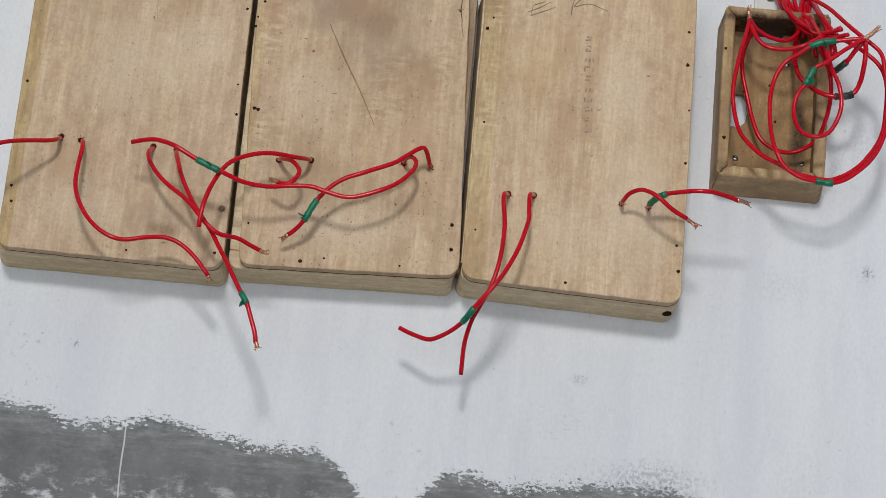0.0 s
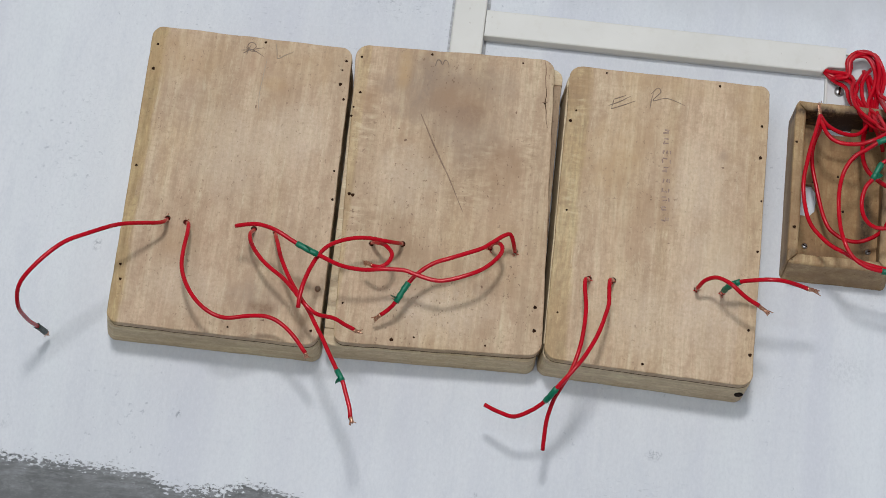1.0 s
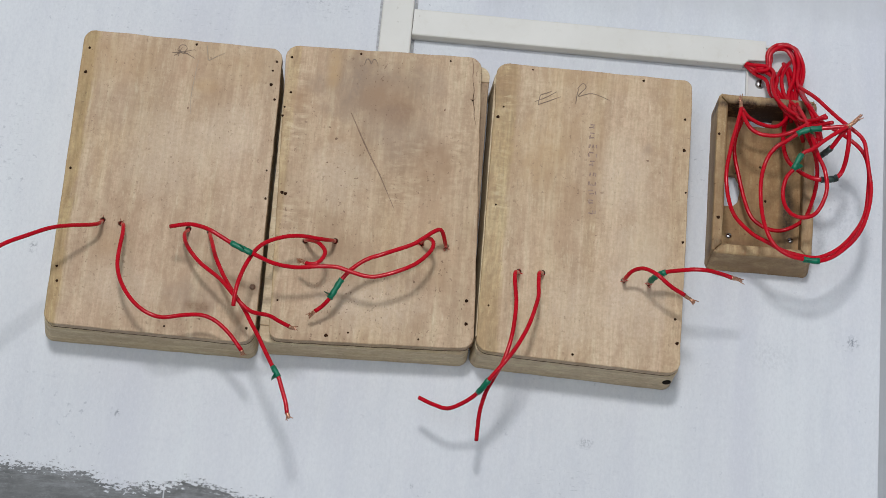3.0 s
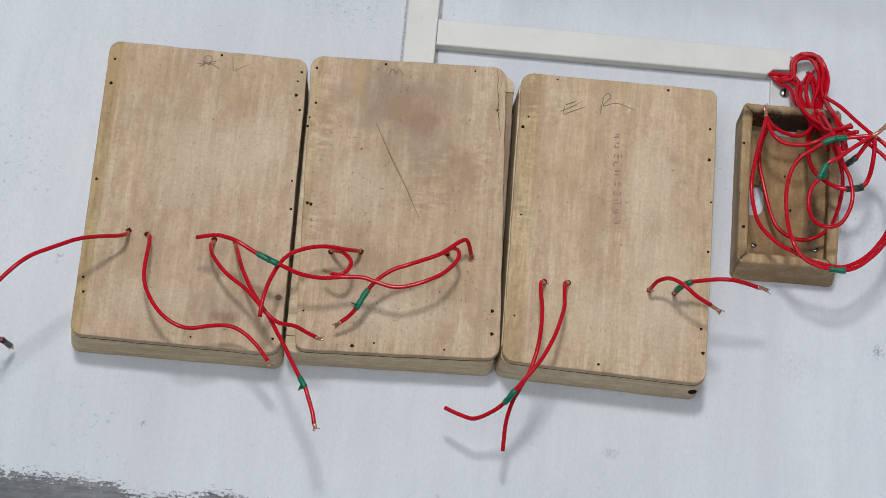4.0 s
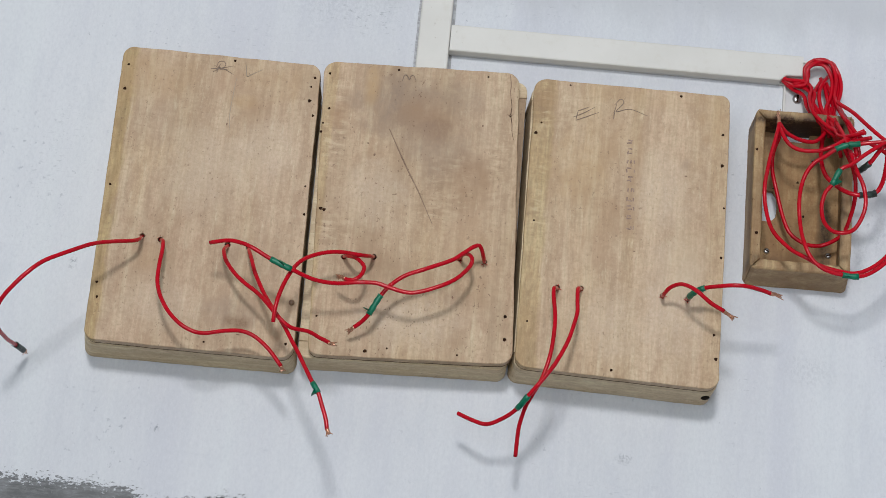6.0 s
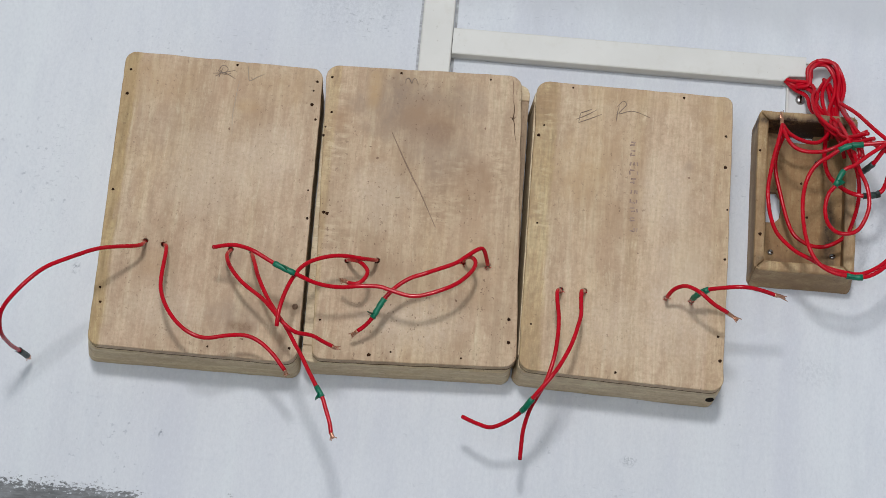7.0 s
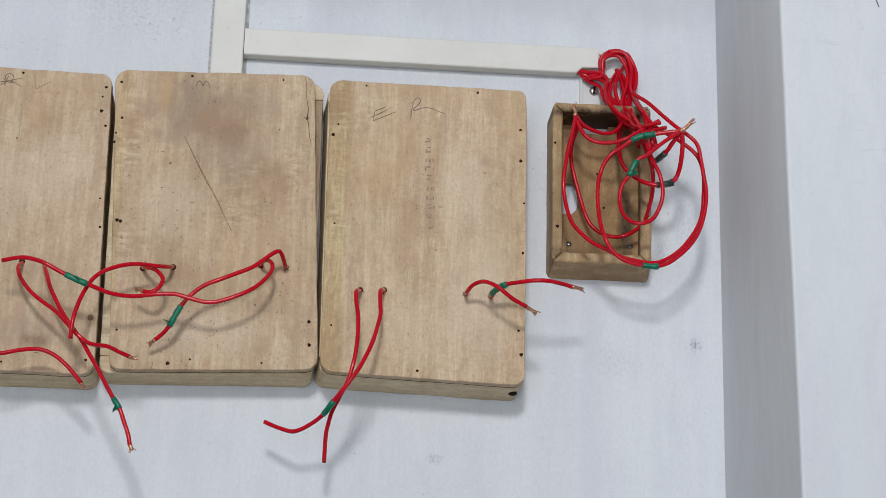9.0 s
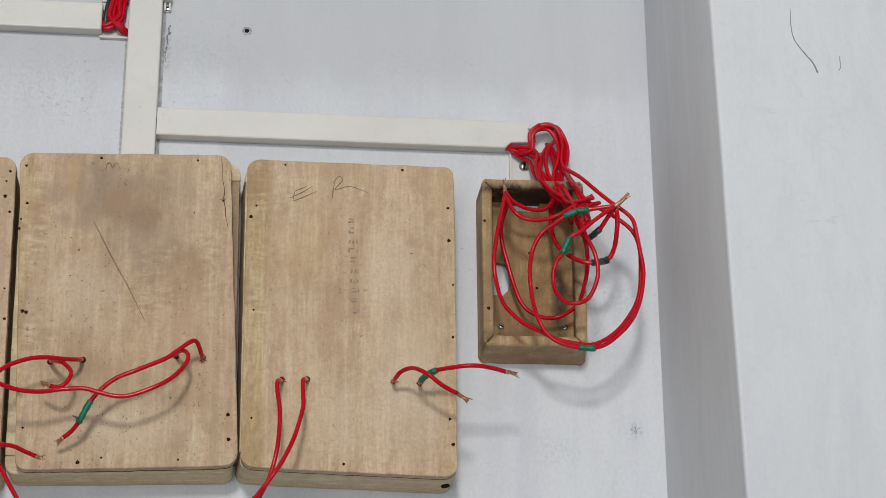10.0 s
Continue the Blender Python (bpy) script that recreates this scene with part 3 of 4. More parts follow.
def spline(points, step=2.0):
    """A smooth line through the points (millimetres), at even steps."""
    p = [Vector(q) for q in points]
    p = [p[0] * 2 - p[1]] + p + [p[-1] * 2 - p[-2]]
    dense = []
    for i in range(1, len(p) - 2):
        a, b, c, d = p[i - 1:i + 3]
        k = max(2, int((c - b).length / step))
        for j in range(k):
            t = j / k
            dense.append(0.5 * (2 * b + (c - a) * t + (2 * a - 5 * b + 4 * c - d) * t * t + (3 * b - a - 3 * c + d) * t ** 3))
    dense.append(p[-2])
    return dense


def tube(line, radius, sides=10, taper=None, lumps=0.0, bm=None):
    """A round rod along a line of points in millimetres."""
    bm = bm or bmesh.new()
    rings, up = [], None
    n = len(line)
    for i, p in enumerate(line):
        t = (line[min(i + 1, n - 1)] - line[max(i - 1, 0)]).normalized()
        if up is None:
            up = t.orthogonal().normalized()
        up = (up - t * up.dot(t)).normalized()
        side = t.cross(up)
        r = radius * (taper(i / max(n - 1, 1)) if taper else 1.0)
        ring = []
        for k in range(sides):
            a = k * math.tau / sides
            rr = r * (1 + lumps * noise.noise(p * 0.8 + Vector((k * 1.3, 0, 0))))
            q = p + (up * math.cos(a) + side * math.sin(a)) * rr
            ring.append(bm.verts.new(at(q.x, q.y, q.z)))
        rings.append(ring)
    for a, b in zip(rings, rings[1:]):
        for k in range(sides):
            bm.faces.new((a[k - 1], a[k], b[k], b[k - 1]))
    bm.faces.new(rings[0][::-1])
    bm.faces.new(rings[-1])
    bmesh.ops.recalc_face_normals(bm, faces=bm.faces)
    return smooth(bm)


# ---------------------------------------------------------------- the room
def room_wall(name, label, mat, *size):
    return tagged(new(name, mesh_of(name, block(*size), mat)), label, "wall", kind="structure")


room_wall("wall_north", "white brush-painted plaster wall with bare grey cement patch", wall_paint, -2.5, 2.6, 0.0, 0.2, 0.0, 3.5)
def column_block():
    bm = block(0.340, 1.0, -0.168, -0.0005, 0.0, 3.5)
    upright = [e for e in bm.edges if abs(e.verts[0].co.z - e.verts[1].co.z) > 1]
    bmesh.ops.subdivide_edges(bm, edges=upright, cuts=60, use_grid_fill=True)
    for v in bm.verts:
        if v.co.x < 0.5 and v.co.y < -0.1:
            v.co.x -= (v.co.z - 1.94) * 0.012 + 0.0006 * noise.noise(Vector((0, 0, v.co.z * 14)))
    edges = [e for e in bm.edges if all(v.co.y < -0.1 and v.co.x < 0.5 for v in e.verts)]
    bmesh.ops.bevel(bm, geom=edges, offset=0.002, segments=3, affect="EDGES", profile=0.5)
    return smooth_sides(bm)


def smooth_sides(bm):
    bm.normal_update()
    for f in bm.faces:
        f.smooth = abs(f.normal.y) < 0.9
    for e in bm.edges:
        if len(e.link_faces) == 2 and e.link_faces[0].normal.angle(e.link_faces[1].normal) > 0.6:
            e.smooth = False
    return bm


column = tagged(new("wall_column", mesh_of("wall_column", column_block(), column_paint)),
                "white painted square wall column with a grey shaded side", "column", kind="structure")
room_wall("wall_west", "plain white painted wall", room_paint, -2.7, -2.5, -4.2, 0.2, 0.0, 3.5)
room_wall("wall_east", "plain white painted wall", room_paint, 2.6, 2.8, -4.2, 0.2, 0.0, 3.5)
# the wall behind the camera, its opening added around the fill light
bm = bmesh.new()
for size in ((-2.7, -1.65, -4.4, -4.2, 0, 3.5), (0.65, 2.8, -4.4, -4.2, 0, 3.5), (-1.65, 0.65, -4.4, -4.2, 0, 0.5), (-1.65, 0.65, -4.4, -4.2, 2.1, 3.5)):
    piece = block(*size)
    me = bpy.data.meshes.new("piece")
    piece.to_mesh(me)
    piece.free()
    bm.from_mesh(me)
    bpy.data.meshes.remove(me)
tagged(new("wall_south", mesh_of("wall_south", bm, room_paint)), "unseen plain white painted wall with an added opening", "wall", kind="structure")
tagged(new("floor", mesh_of("floor", block(-2.7, 2.8, -4.4, 0.2, -0.15, 0.0), floor_tile)), "grey stone tiled floor", "floor", kind="structure")
tagged(new("ceiling", mesh_of("ceiling", block(-2.7, 2.8, -4.4, 0.2, 3.5, 3.65), room_paint)), "plain white painted ceiling", "ceiling", kind="structure")

# ---------------------------------------------------------------- wooden boxes on the wall


def nail_mesh(r):
    bm = bmesh.new()
    rings = []
    for rr, y in ((r, 0.25), (r, -0.05), (r * 0.7, -0.16)):
        rings.append([bm.verts.new(Vector((rr * (1 + 0.28 * math.sin(k * 2.4 + r * 9)) * MM * math.cos(k * math.tau / 8), y * MM, rr * MM * math.sin(k * math.tau / 8)))) for k in range(8)])
    for a, b in zip(rings, rings[1:]):
        for k in range(8):
            bm.faces.new((a[k - 1], a[k], b[k], b[k - 1]))
    bm.faces.new(rings[-1])
    bmesh.ops.recalc_face_normals(bm, faces=bm.faces)
    return mesh_of("nail", smooth(bm), rust)


NAILS = [nail_mesh(r) for r in (0.68, 0.88, 1.15)]


def nails(parent, spots, y, rng):
    for x, z in spots:
        ob = new("nail", NAILS[rng.choice((0, 1, 1, 2))])
        ob.parent = parent
        ob.matrix_world = Matrix.Translation(at(x * 10, y, z * 10)) @ Euler((0, rng.uniform(0, 3), 0)).to_matrix().to_4x4()


def stroke(parent, name, points, y, mat, r=0.35):
    """A drawn or cut line on a board's face; points in centimetres."""
    part(name, tube(spline([(x * 10, y, z * 10) for x, z in points], 1.0), r, 5, lambda t: 0.5 + 0.5 * math.sin(math.pi * min(1, t * 1.1 + 0.05))), mat, parent)


GAP = 1.6  # the joint between a lid and its side boards, filled with dark colour for shade


def lean(bm, front, flare, mid):
    """Splays the backs of the boards on the flare's side outward, by some millimetres in x and z, from nothing at the front."""
    for v in bm.verts:
        f = min(max(1 - v.co.y / (front * MM), 0), 1)
        if (v.co.x / MM - mid.x) * flare[0] > 0:
            v.co.x += flare[0] * f * MM
        if ((v.co.z - BASE) / MM - mid.y) * flare[1] > 0:
            v.co.z += flare[1] * f * MM
    return bm


def wooden_box(label, lid, rails, front, mat, holes, spots, seed, flare=(0, 0), edge_mat=None):
    """A shallow box: a nailed lid on a frame of four boards. Corners in centimetres, clockwise from the top left."""
    rng = random.Random(seed)
    box = thing("wooden_box", label, "box", "wooden boxes in a row")
    lid_loop = refine(round_outline([(x * 10, z * 10) for x, z in lid], [rng.uniform(5.5, 8.5) for _ in range(4)]), 4.0, 0.5, seed)
    lid_back = front + 6.4
    part("lid", plate(lid_loop, [(x * 10, z * 10, r * 0.88) for x, z, r in holes], front, lid_back, 0.55), mat, box)
    # added dark sheet: its edge draws the shaded gap behind the lid
    part("inner_panel", plate(inset(lid_loop, 0.05), [], lid_back + 0.02, lid_back + GAP - 0.02, 0.1), joint_dark, box, "dark panel added as the shade in the joint behind the lid")
    c = [Vector((x * 10, z * 10)) for x, z in rails]
    mid = sum(c, Vector((0, 0))) / 4
    thick = 11.0
    for i in range(4):
        a, b = c[i], c[(i + 1) % 4]
        along = (b - a).normalized()
        inward = Vector((along.y, -along.x))
        if inward.dot(mid - a) < 0:
            inward = -inward
        # the upright boards stand between the level ones
        level = i % 2 == 0
        p, q = (a, b) if level else (a + along * (thick + 0.15), b - along * (thick + 0.15))
        quad = [p, q, q + inward * thick, p + inward * thick]
        radii = [6.5, 6.5, 0.6, 0.6] if level else [0.6] * 4
        if sum((quad[k].x - quad[k - 1].x) * (quad[k].y + quad[k - 1].y) for k in range(4)) < 0:
            quad, radii = quad[::-1], radii[::-1]
        loop = refine(round_outline(quad, radii, 5), 5.0, 0.35, seed + i * 3)
        board = plate(loop, [], lid_back + GAP, -0.3, 0.5)
        part("side_board", lean(board, front, flare, mid), edge_mat if edge_mat and i == 1 else wood_frame, box)
    nails(box, spots, front, rng)
    return box


A, B, C, D = -38.6, -36.8, -41.9, -28.6
box_a = wooden_box("pale wooden box with one yellowish edge, red wires from its lid", [(-18.66, 16.93), (-5.84, 16.78), (-5.41, -2.87), (-18.41, -2.79)],
                   [(-18.6, 16.8), (-5.88, 16.65), (-5.46, -2.8), (-18.4, -2.85)], A, wood_left,
                   [(-15.70, 4.15, 2.0), (-14.55, 4.02, 1.9), (-10.32, 4.07, 2.2), (-8.97, 4.0, 2.0)],
                   [(-18.21, 15.65), (-18.22, 13.95), (-18.21, 7.38), (-6.15, 15.88), (-6.33, 15.23), (-6.33, 14.25), (-5.99, 13.26), (-5.93, 8.41), (-5.78, 6.54), (-5.93, 0.69),
                    (-18.09, 0.89), (-17.94, -0.05), (-11.41, 16.57), (-10.99, -2.31), (-5.96, -1.96)], 11, (-6.0, -0.8))
box_b = wooden_box("pale wooden box with a smudged, cracked lid slightly askew", [(-5.67, 17.21), (6.97, 17.59), (8.06, -1.9), (-4.55, -2.46)],
                   [(-5.64, 17.0), (7.56, 17.3), (7.80, -2.1), (-5.22, -2.5)], B, wood_middle,
                   [(-1.15, 4.23, 2.2), (-3.02, 4.04, 1.9), (5.80, 4.57, 1.8), (4.23, 4.60, 1.9)],
                   [(-5.24, 16.37), (-5.03, 13.94), (-0.82, 17.05), (4.98, 17.12), (-4.82, 7.11), (-4.29, 0.06), (7.37, 1.13), (7.46, -0.35), (0.26, -1.6), (4.61, -1.61), (6.62, 14.56), (-1.1, -1.91)], 23, edge_mat=wood_edge)
box_c = wooden_box("pale wooden box with pencilled letters and faded stamp", [(8.0, 17.15), (20.62, 17.08), (20.74, -2.44), (8.18, -2.1)],
                   [(7.97, 17.0), (20.6, 16.95), (20.72, -2.45), (8.17, -2.1)], C, wood_right,
                   [(10.42, 3.19, 2.0), (11.90, 3.26, 2.0), (16.96, 3.27, 1.8), (18.52, 3.2, 1.9)],
                   [(10.29, 16.84), (17.45, 16.78), (8.62, 14.09), (8.32, 13.36), (20.25, 14.36), (20.29, 12.24), (8.65, 7.44), (8.73, 0.83), (20.29, 1.05), (20.47, -0.49), (14.11, -1.79), (20.52, 9.4), (20.5, 6.1)], 37, (-3.0, 0.0))

# pencilled letters, scratches and the worn stamp on the lids
e = 0.12
stroke(box_a, "pencil_mark", [(-12.5, 15.6), (-12.42, 15.95), (-12.3, 16.3)], A - e, mid_pencil, 0.3)
stroke(box_a, "pencil_mark", [(-12.35, 15.95), (-12.52, 16.15), (-12.4, 16.42), (-12.1, 16.42), (-11.98, 16.2), (-12.15, 15.98), (-12.4, 16.02)], A - e, mid_pencil, 0.28)
stroke(box_a, "pencil_mark", [(-12.9, 15.85), (-12.3, 15.95), (-11.5, 16.18)], A - e, mid_pencil, 0.28)
stroke(box_a, "pencil_mark", [(-12.75, 15.65), (-12.2, 15.95), (-11.4, 15.58)], A - e, mid_pencil, 0.28)
stroke(box_a, "pencil_mark", [(-12.65, 16.1), (-12.2, 15.85), (-11.75, 15.95)], A - e, mid_pencil, 0.24)
stroke(box_a, "pencil_mark", [(-10.72, 16.55), (-10.62, 16.0), (-10.5, 15.55), (-10.1, 15.8), (-9.55, 16.12)], A - e, faint_pencil, 0.3)
stroke(box_b, "pencil_mark", [(-0.53, 16.3), (-0.42, 16.72), (-0.23, 16.67), (-0.1, 16.41), (0.02, 16.74), (0.2, 16.68), (0.34, 16.37)], B - e, mid_pencil, 0.35)
for points in ([(10.9, 15.1), (10.84, 14.8), (10.8, 14.45)], [(10.6, 14.65), (11.3, 15.02), (11.93, 15.45)], [(10.8, 14.45), (11.5, 14.78), (12.24, 15.15)], [(10.9, 15.12), (11.25, 15.28), (11.6, 15.45)]):
    stroke(box_c, "pencil_mark", points, C - e, mid_pencil, 0.30)
stroke(box_c, "pencil_mark", [(13.19, 14.75), (13.25, 15.4), (13.34, 15.85)], C - e, mid_pencil, 0.30)
stroke(box_c, "pencil_mark", [(13.2, 15.75), (13.57, 16.19), (13.78, 15.93), (13.34, 15.3), (14.22, 15.55), (15.36, 15.2)], C - e, mid_pencil, 0.30)
stroke(box_b, "scratch", [(-1.03, 12.9), (0.0, 10.95), (0.62, 9.85), (1.2, 8.86), (2.29, 6.75)], B + 0.14, scratch_tone, 0.60)
stroke(box_b, "crack", [(6.38, 17.4), (6.50, 16.7), (6.49, 16.2), (6.58, 15.6)], B + 0.10, groove_dark, 0.36)
stroke(box_b, "crack", [(6.57, 15.75), (6.66, 15.2), (6.64, 14.6), (6.76, 14.0), (6.80, 13.5), (6.94, 12.9)], B + 0.06, joint_dark, 0.34)
stroke(box_b, "crack", [(6.42, 14.62), (6.64, 14.58), (6.80, 14.66)], B + 0.14, groove_dark, 0.50)
rng = random.Random(5)
for k in range(10):
    f = k / 9
    x, z = 144.6 + 2.9 * f, 133 - 57 * f
    for dx, dz, w, h in rng.sample(((-2.9, -1.8, 1.5, 3.6), (1.2, -1.8, 1.4, 3.4), (-2.6, 0.9, 4.8, 1.3), (-2.6, -1.8, 4.6, 1.3), (-0.8, -1.6, 1.6, 3.2)), 3):
        bm = block(0, w * 0.62 * MM, 0, 0.08 * MM, 0, h * 0.72 * MM)
        bmesh.ops.rotate(bm, verts=bm.verts, cent=(0, 0, 0), matrix=Euler((0, rng.uniform(-0.25, 0.25), 0)).to_matrix())
        bmesh.ops.translate(bm, verts=bm.verts, vec=at(x + dx + rng.uniform(-0.5, 0.5), C - rng.uniform(0.06, 0.14), z + dz + rng.uniform(-0.4, 0.4)))
        part("stamp_bar", bm, faded_ink, box_c)
# frayed plastic and copper where the wires leave the lids
def fray(box, x, z, y, mat, seed, count=4, reach=1.3):
    rng = random.Random(seed)
    for k in range(count):
        a = k * math.tau / count + rng.uniform(-0.5, 0.5)
        far = reach * rng.uniform(0.6, 1.3)
        u = Vector((math.cos(a), 0, math.sin(a)))
        p = Vector((x, y - 0.1, z))
        line = spline([p + u * 1.0, p + u * (1.0 + far * 0.5) + Vector((0, -rng.uniform(0.3, 1.2), 0)), p + u * (1.0 + far) + Vector((rng.uniform(-0.6, 0.6), -rng.uniform(0.0, 1.0), 0))], 0.7)
        part("frayed_strand", tube(line, 0.22 if mat is copper else 0.30, 5, lambda t: 1.0 - 0.6 * t), mat, box)


for box, y, x, z, mat, seed in ((box_a, A, -157.0, 42.5, copper, 1), (box_a, A, -145.5, 41.2, copper, 2), (box_b, B, 58.0, 44.2, red_sleeve, 3), (box_b, B, 42.3, 45.0, red_sleeve, 4),
                                (box_c, C, 169.6, 32.0, red_sleeve, 5), (box_c, C, 185.2, 31.0, red_sleeve, 6), (box_c, C, 119.0, 31.6, red_sleeve, 7), (box_c, C, 104.2, 31.2, red_sleeve, 8)):
    fray(box, x, z, y, mat, seed)
# chips and bruises in the lids
for box, y, mat, spots in ((box_a, A, groove_dark, ((-114.0, 121.5, 0.9, 1.1), (-89.5, -16.5, 1.6, 0.8))), (box_b, B, groove_dark, ((-23.0, 118.0, 1.0, 0.8), (-18.0, 110.5, 1.2, 1.4), (-22.0, 94.0, 0.7, 0.7), (-1.5, 124.0, 0.7, 0.7), (49.0, 137.0, 0.8, 1.2), (40.0, 20.5, 1.2, 1.0))),
                           (box_c, C, groove_dark, ((180.0, 113.2, 1.3, 0.9), (137.5, 87.0, 0.8, 0.7), (150.5, 60.0, 0.8, 0.8)))):
    for x, z, rx, rz in spots:
        bm = bmesh.new()
        bmesh.ops.create_icosphere(bm, subdivisions=2, radius=1)
        for v in bm.verts:
            f = 1 + 0.9 * noise.noise(v.co * 1.7 + Vector((x, z, 0)))
            v.co = at(x + v.co.x * rx * 0.62 * f, y + v.co.y * 0.10, z + v.co.z * rz * 0.62 * f)
        part("chip", smooth(bm), mat, box)
stroke(box_a, "crease", [(-11.15, 15.5), (-11.25, 14.2), (-11.3, 12.9), (-11.2, 11.8), (-11.3, 10.9)], A + 0.16, faint_pencil, 0.34)
# a proud wood screw in the pale lid
bm = bmesh.new()
bmesh.ops.create_uvsphere(bm, u_segments=12, v_segments=8, radius=1)
for v in bm.verts:
    v.co = at(-59.0 + v.co.x * 1.9, A - 0.4 + v.co.y * 1.3, 7.0 + v.co.z * 1.9)
part("screw_head", smooth(bm), plain("brown_screw", (0.16, 0.085, 0.045), (0.30, 0.19, 0.11), 500, 0.45), box_a, "rusty brown screw head")
nails(box_b, [(-5.32, 12.9), (-5.38, 12.3), (-4.6, 7.05), (-1.05, -1.9)], B, random.Random(91))
# the knot holes in the lower side of the box
for x, y, r in ((202.3, -20, 2.2), (116.0, -22, 1.3)):
    bm = bmesh.new()
    bmesh.ops.create_uvsphere(bm, u_segments=12, v_segments=6, radius=1)
    for v in bm.verts:
        v.co = at(x + v.co.x * r * 1.25, y + v.co.y * r * 2.6, -24.2 + (x - 202) * -0.034 + v.co.z * 0.45)
    part("knot", smooth(bm), gap_dark, box_c)

# ---------------------------------------------------------------- the open switch box
switch_box = thing("switch_box", "small open brown wooden switch box full of red wires", "box")
outer = [Vector(p) for p in ((225.0, 170.0), (289.2, 170.4), (288.8, 61.2), (225.0, 61.0))]
rims = (6.2, 7.2, 6.8, 6.6)
for i in range(4):
    # the boards meet in slanting joints at the corners
    a, b = outer[i], outer[(i + 1) % 4]
    along = (b - a).normalized()
    inward = Vector((along.y, -along.x))
    w, w0, w1 = rims[i], rims[i - 1], rims[(i + 1) % 4]
    shape = [a + along * 3.4, b - along * 3.4, b - along * 1.25 + inward * 1.05, b - along * (w1 + 0.15) + inward * w, a + along * (w0 + 0.15) + inward * w, a + along * 1.25 + inward * 1.05]
    loop = refine(round_outline(shape, [2.0, 2.0, 0.2, 0.4, 0.4, 0.2], 4), 3.0, 0.35, 50 + i)
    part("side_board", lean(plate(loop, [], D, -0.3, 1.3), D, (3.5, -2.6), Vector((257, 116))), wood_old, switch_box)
nx0, nx1, nz0, nz1 = 231.5, 285.2, 63.8, 164.5
loop = [Vector(p) for p in ((nx0, nz1), (245, nz1), (246, 160.5), (250, 158.5), (259, 158.5), (264, 160), (265, nz1), (nx1, nz1), (nx1, nz0), (nx0, nz0),
                            (nx0, 101.5), (241, 101.5), (244.5, 105), (245.5, 112), (244.5, 119), (242, 123.0), (nx0, 123.0))]
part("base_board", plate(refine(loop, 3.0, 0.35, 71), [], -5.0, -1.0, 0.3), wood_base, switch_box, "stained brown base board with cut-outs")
rng = random.Random(8)
nails(switch_box, [(22.66, 14.16), (22.85, 8.46), (28.6, 9.4)], D, rng)
nails(switch_box, [(25.79, 13.02), (26.21, 10.7), (24.2, 12.45)], -5.0, rng)


def screw(name, x, z, y, r, label, parent=None):
    """A domed screw head with a slot."""
    bm = bmesh.new()
    rings = []
    for rr, h in ((1.0, 0.0), (1.0, 0.25), (0.8, 0.5), (0.45, 0.62)):
        rings.append([bm.verts.new(at(x + r * rr * math.cos(k * math.tau / 16), y - h * r, z + r * rr * math.sin(k * math.tau / 16))) for k in range(16)])
    for a, b in zip(rings, rings[1:]):
        for k in range(16):
            bm.faces.new((a[k - 1], a[k], b[k], b[k - 1]))
    bm.faces.new(rings[-1])
    bmesh.ops.recalc_face_normals(bm, faces=bm.faces)
    smooth(bm)
    if parent:
        head = part(name, bm, steel, parent, label)
    else:
        head = tagged(new(name, mesh_of(name, bm, steel)), label, "screw")
    slot = block(-r * 0.8 * MM, r * 0.8 * MM, -0.15 * MM, 0.2 * MM, -0.22 * r * MM, 0.22 * r * MM)
    bmesh.ops.rotate(slot, verts=slot.verts, cent=(0, 0, 0), matrix=Euler((0, x, 0)).to_matrix())
    bmesh.ops.translate(slot, verts=slot.verts, vec=at(x, y - 0.62 * r, z))
    part("slot", slot, rust, head)
    return head


for x, z in ((267.6, 145.1), (239.2, 81.0), (279.2, 81.5)):
    screw("screw", x, z, -5.0, 1.9, "steel screw head", switch_box)

# ---------------------------------------------------------------- cable casing


def casing(label, x0, x1, z0, z1, depth, flat, covered=True):
    """A length of two-piece plastic casing: a base on the wall and a snapped-on cover with rounded edges."""
    run = thing("cable_casing", label, "cable casing", "cable casings")
    if flat:
        part("base_channel", block(x0 * MM, x1 * MM, -3.6 * MM, -0.0002, BASE + (z0 + 0.5) * MM, BASE + (z1 - 0.5) * MM, 0.0003), pvc_base, run)
    else:
        part("base_channel", block((x0 + 0.5) * MM, (x1 - 0.5) * MM, -3.6 * MM, -0.0002, BASE + z0 * MM, BASE + z1 * MM, 0.0003), pvc_base, run)
    if not covered:
        return run
    bm = block(x0 * MM, x1 * MM, -depth * MM, -4.0 * MM, BASE + z0 * MM, BASE + z1 * MM)
    keep = [e for e in bm.edges if all(v.co.y < -depth * MM * 0.9 for v in e.verts)]
    bmesh.ops.bevel(bm, geom=keep, offset=0.0011, segments=3, affect="EDGES", profile=0.5)
    part("cover", bm, pvc, run)
    return run


casing("white plastic cable casing running up the wall", 0.9, 22.0, 174.0, 295.6, 10.0, False)
casing("upper length of white plastic cable casing on the wall", 5.9, 27.4, 296.0, 470.0, 10.6, False)
casing("white plastic cable casing above the open joint", -17.8, 3.3, 296.6, 470.0, 10.4, False)
level = casing("white plastic cable casing above the wooden boxes", 22.25, 243.0, 199.6, 218.6, 10.2, True, False)
part("cover", plate([Vector(p) for p in ((22.25, 218.6), (258, 218.6), (258, 204), (247, 203.5), (243, 199.6), (22.25, 199.6))], [], -10.2, -4.0, 1.0), pvc, level)
casing("white plastic cable casing ending in bare wires", -300.0, -15.9, 271.3, 290.4, 10.2, True)


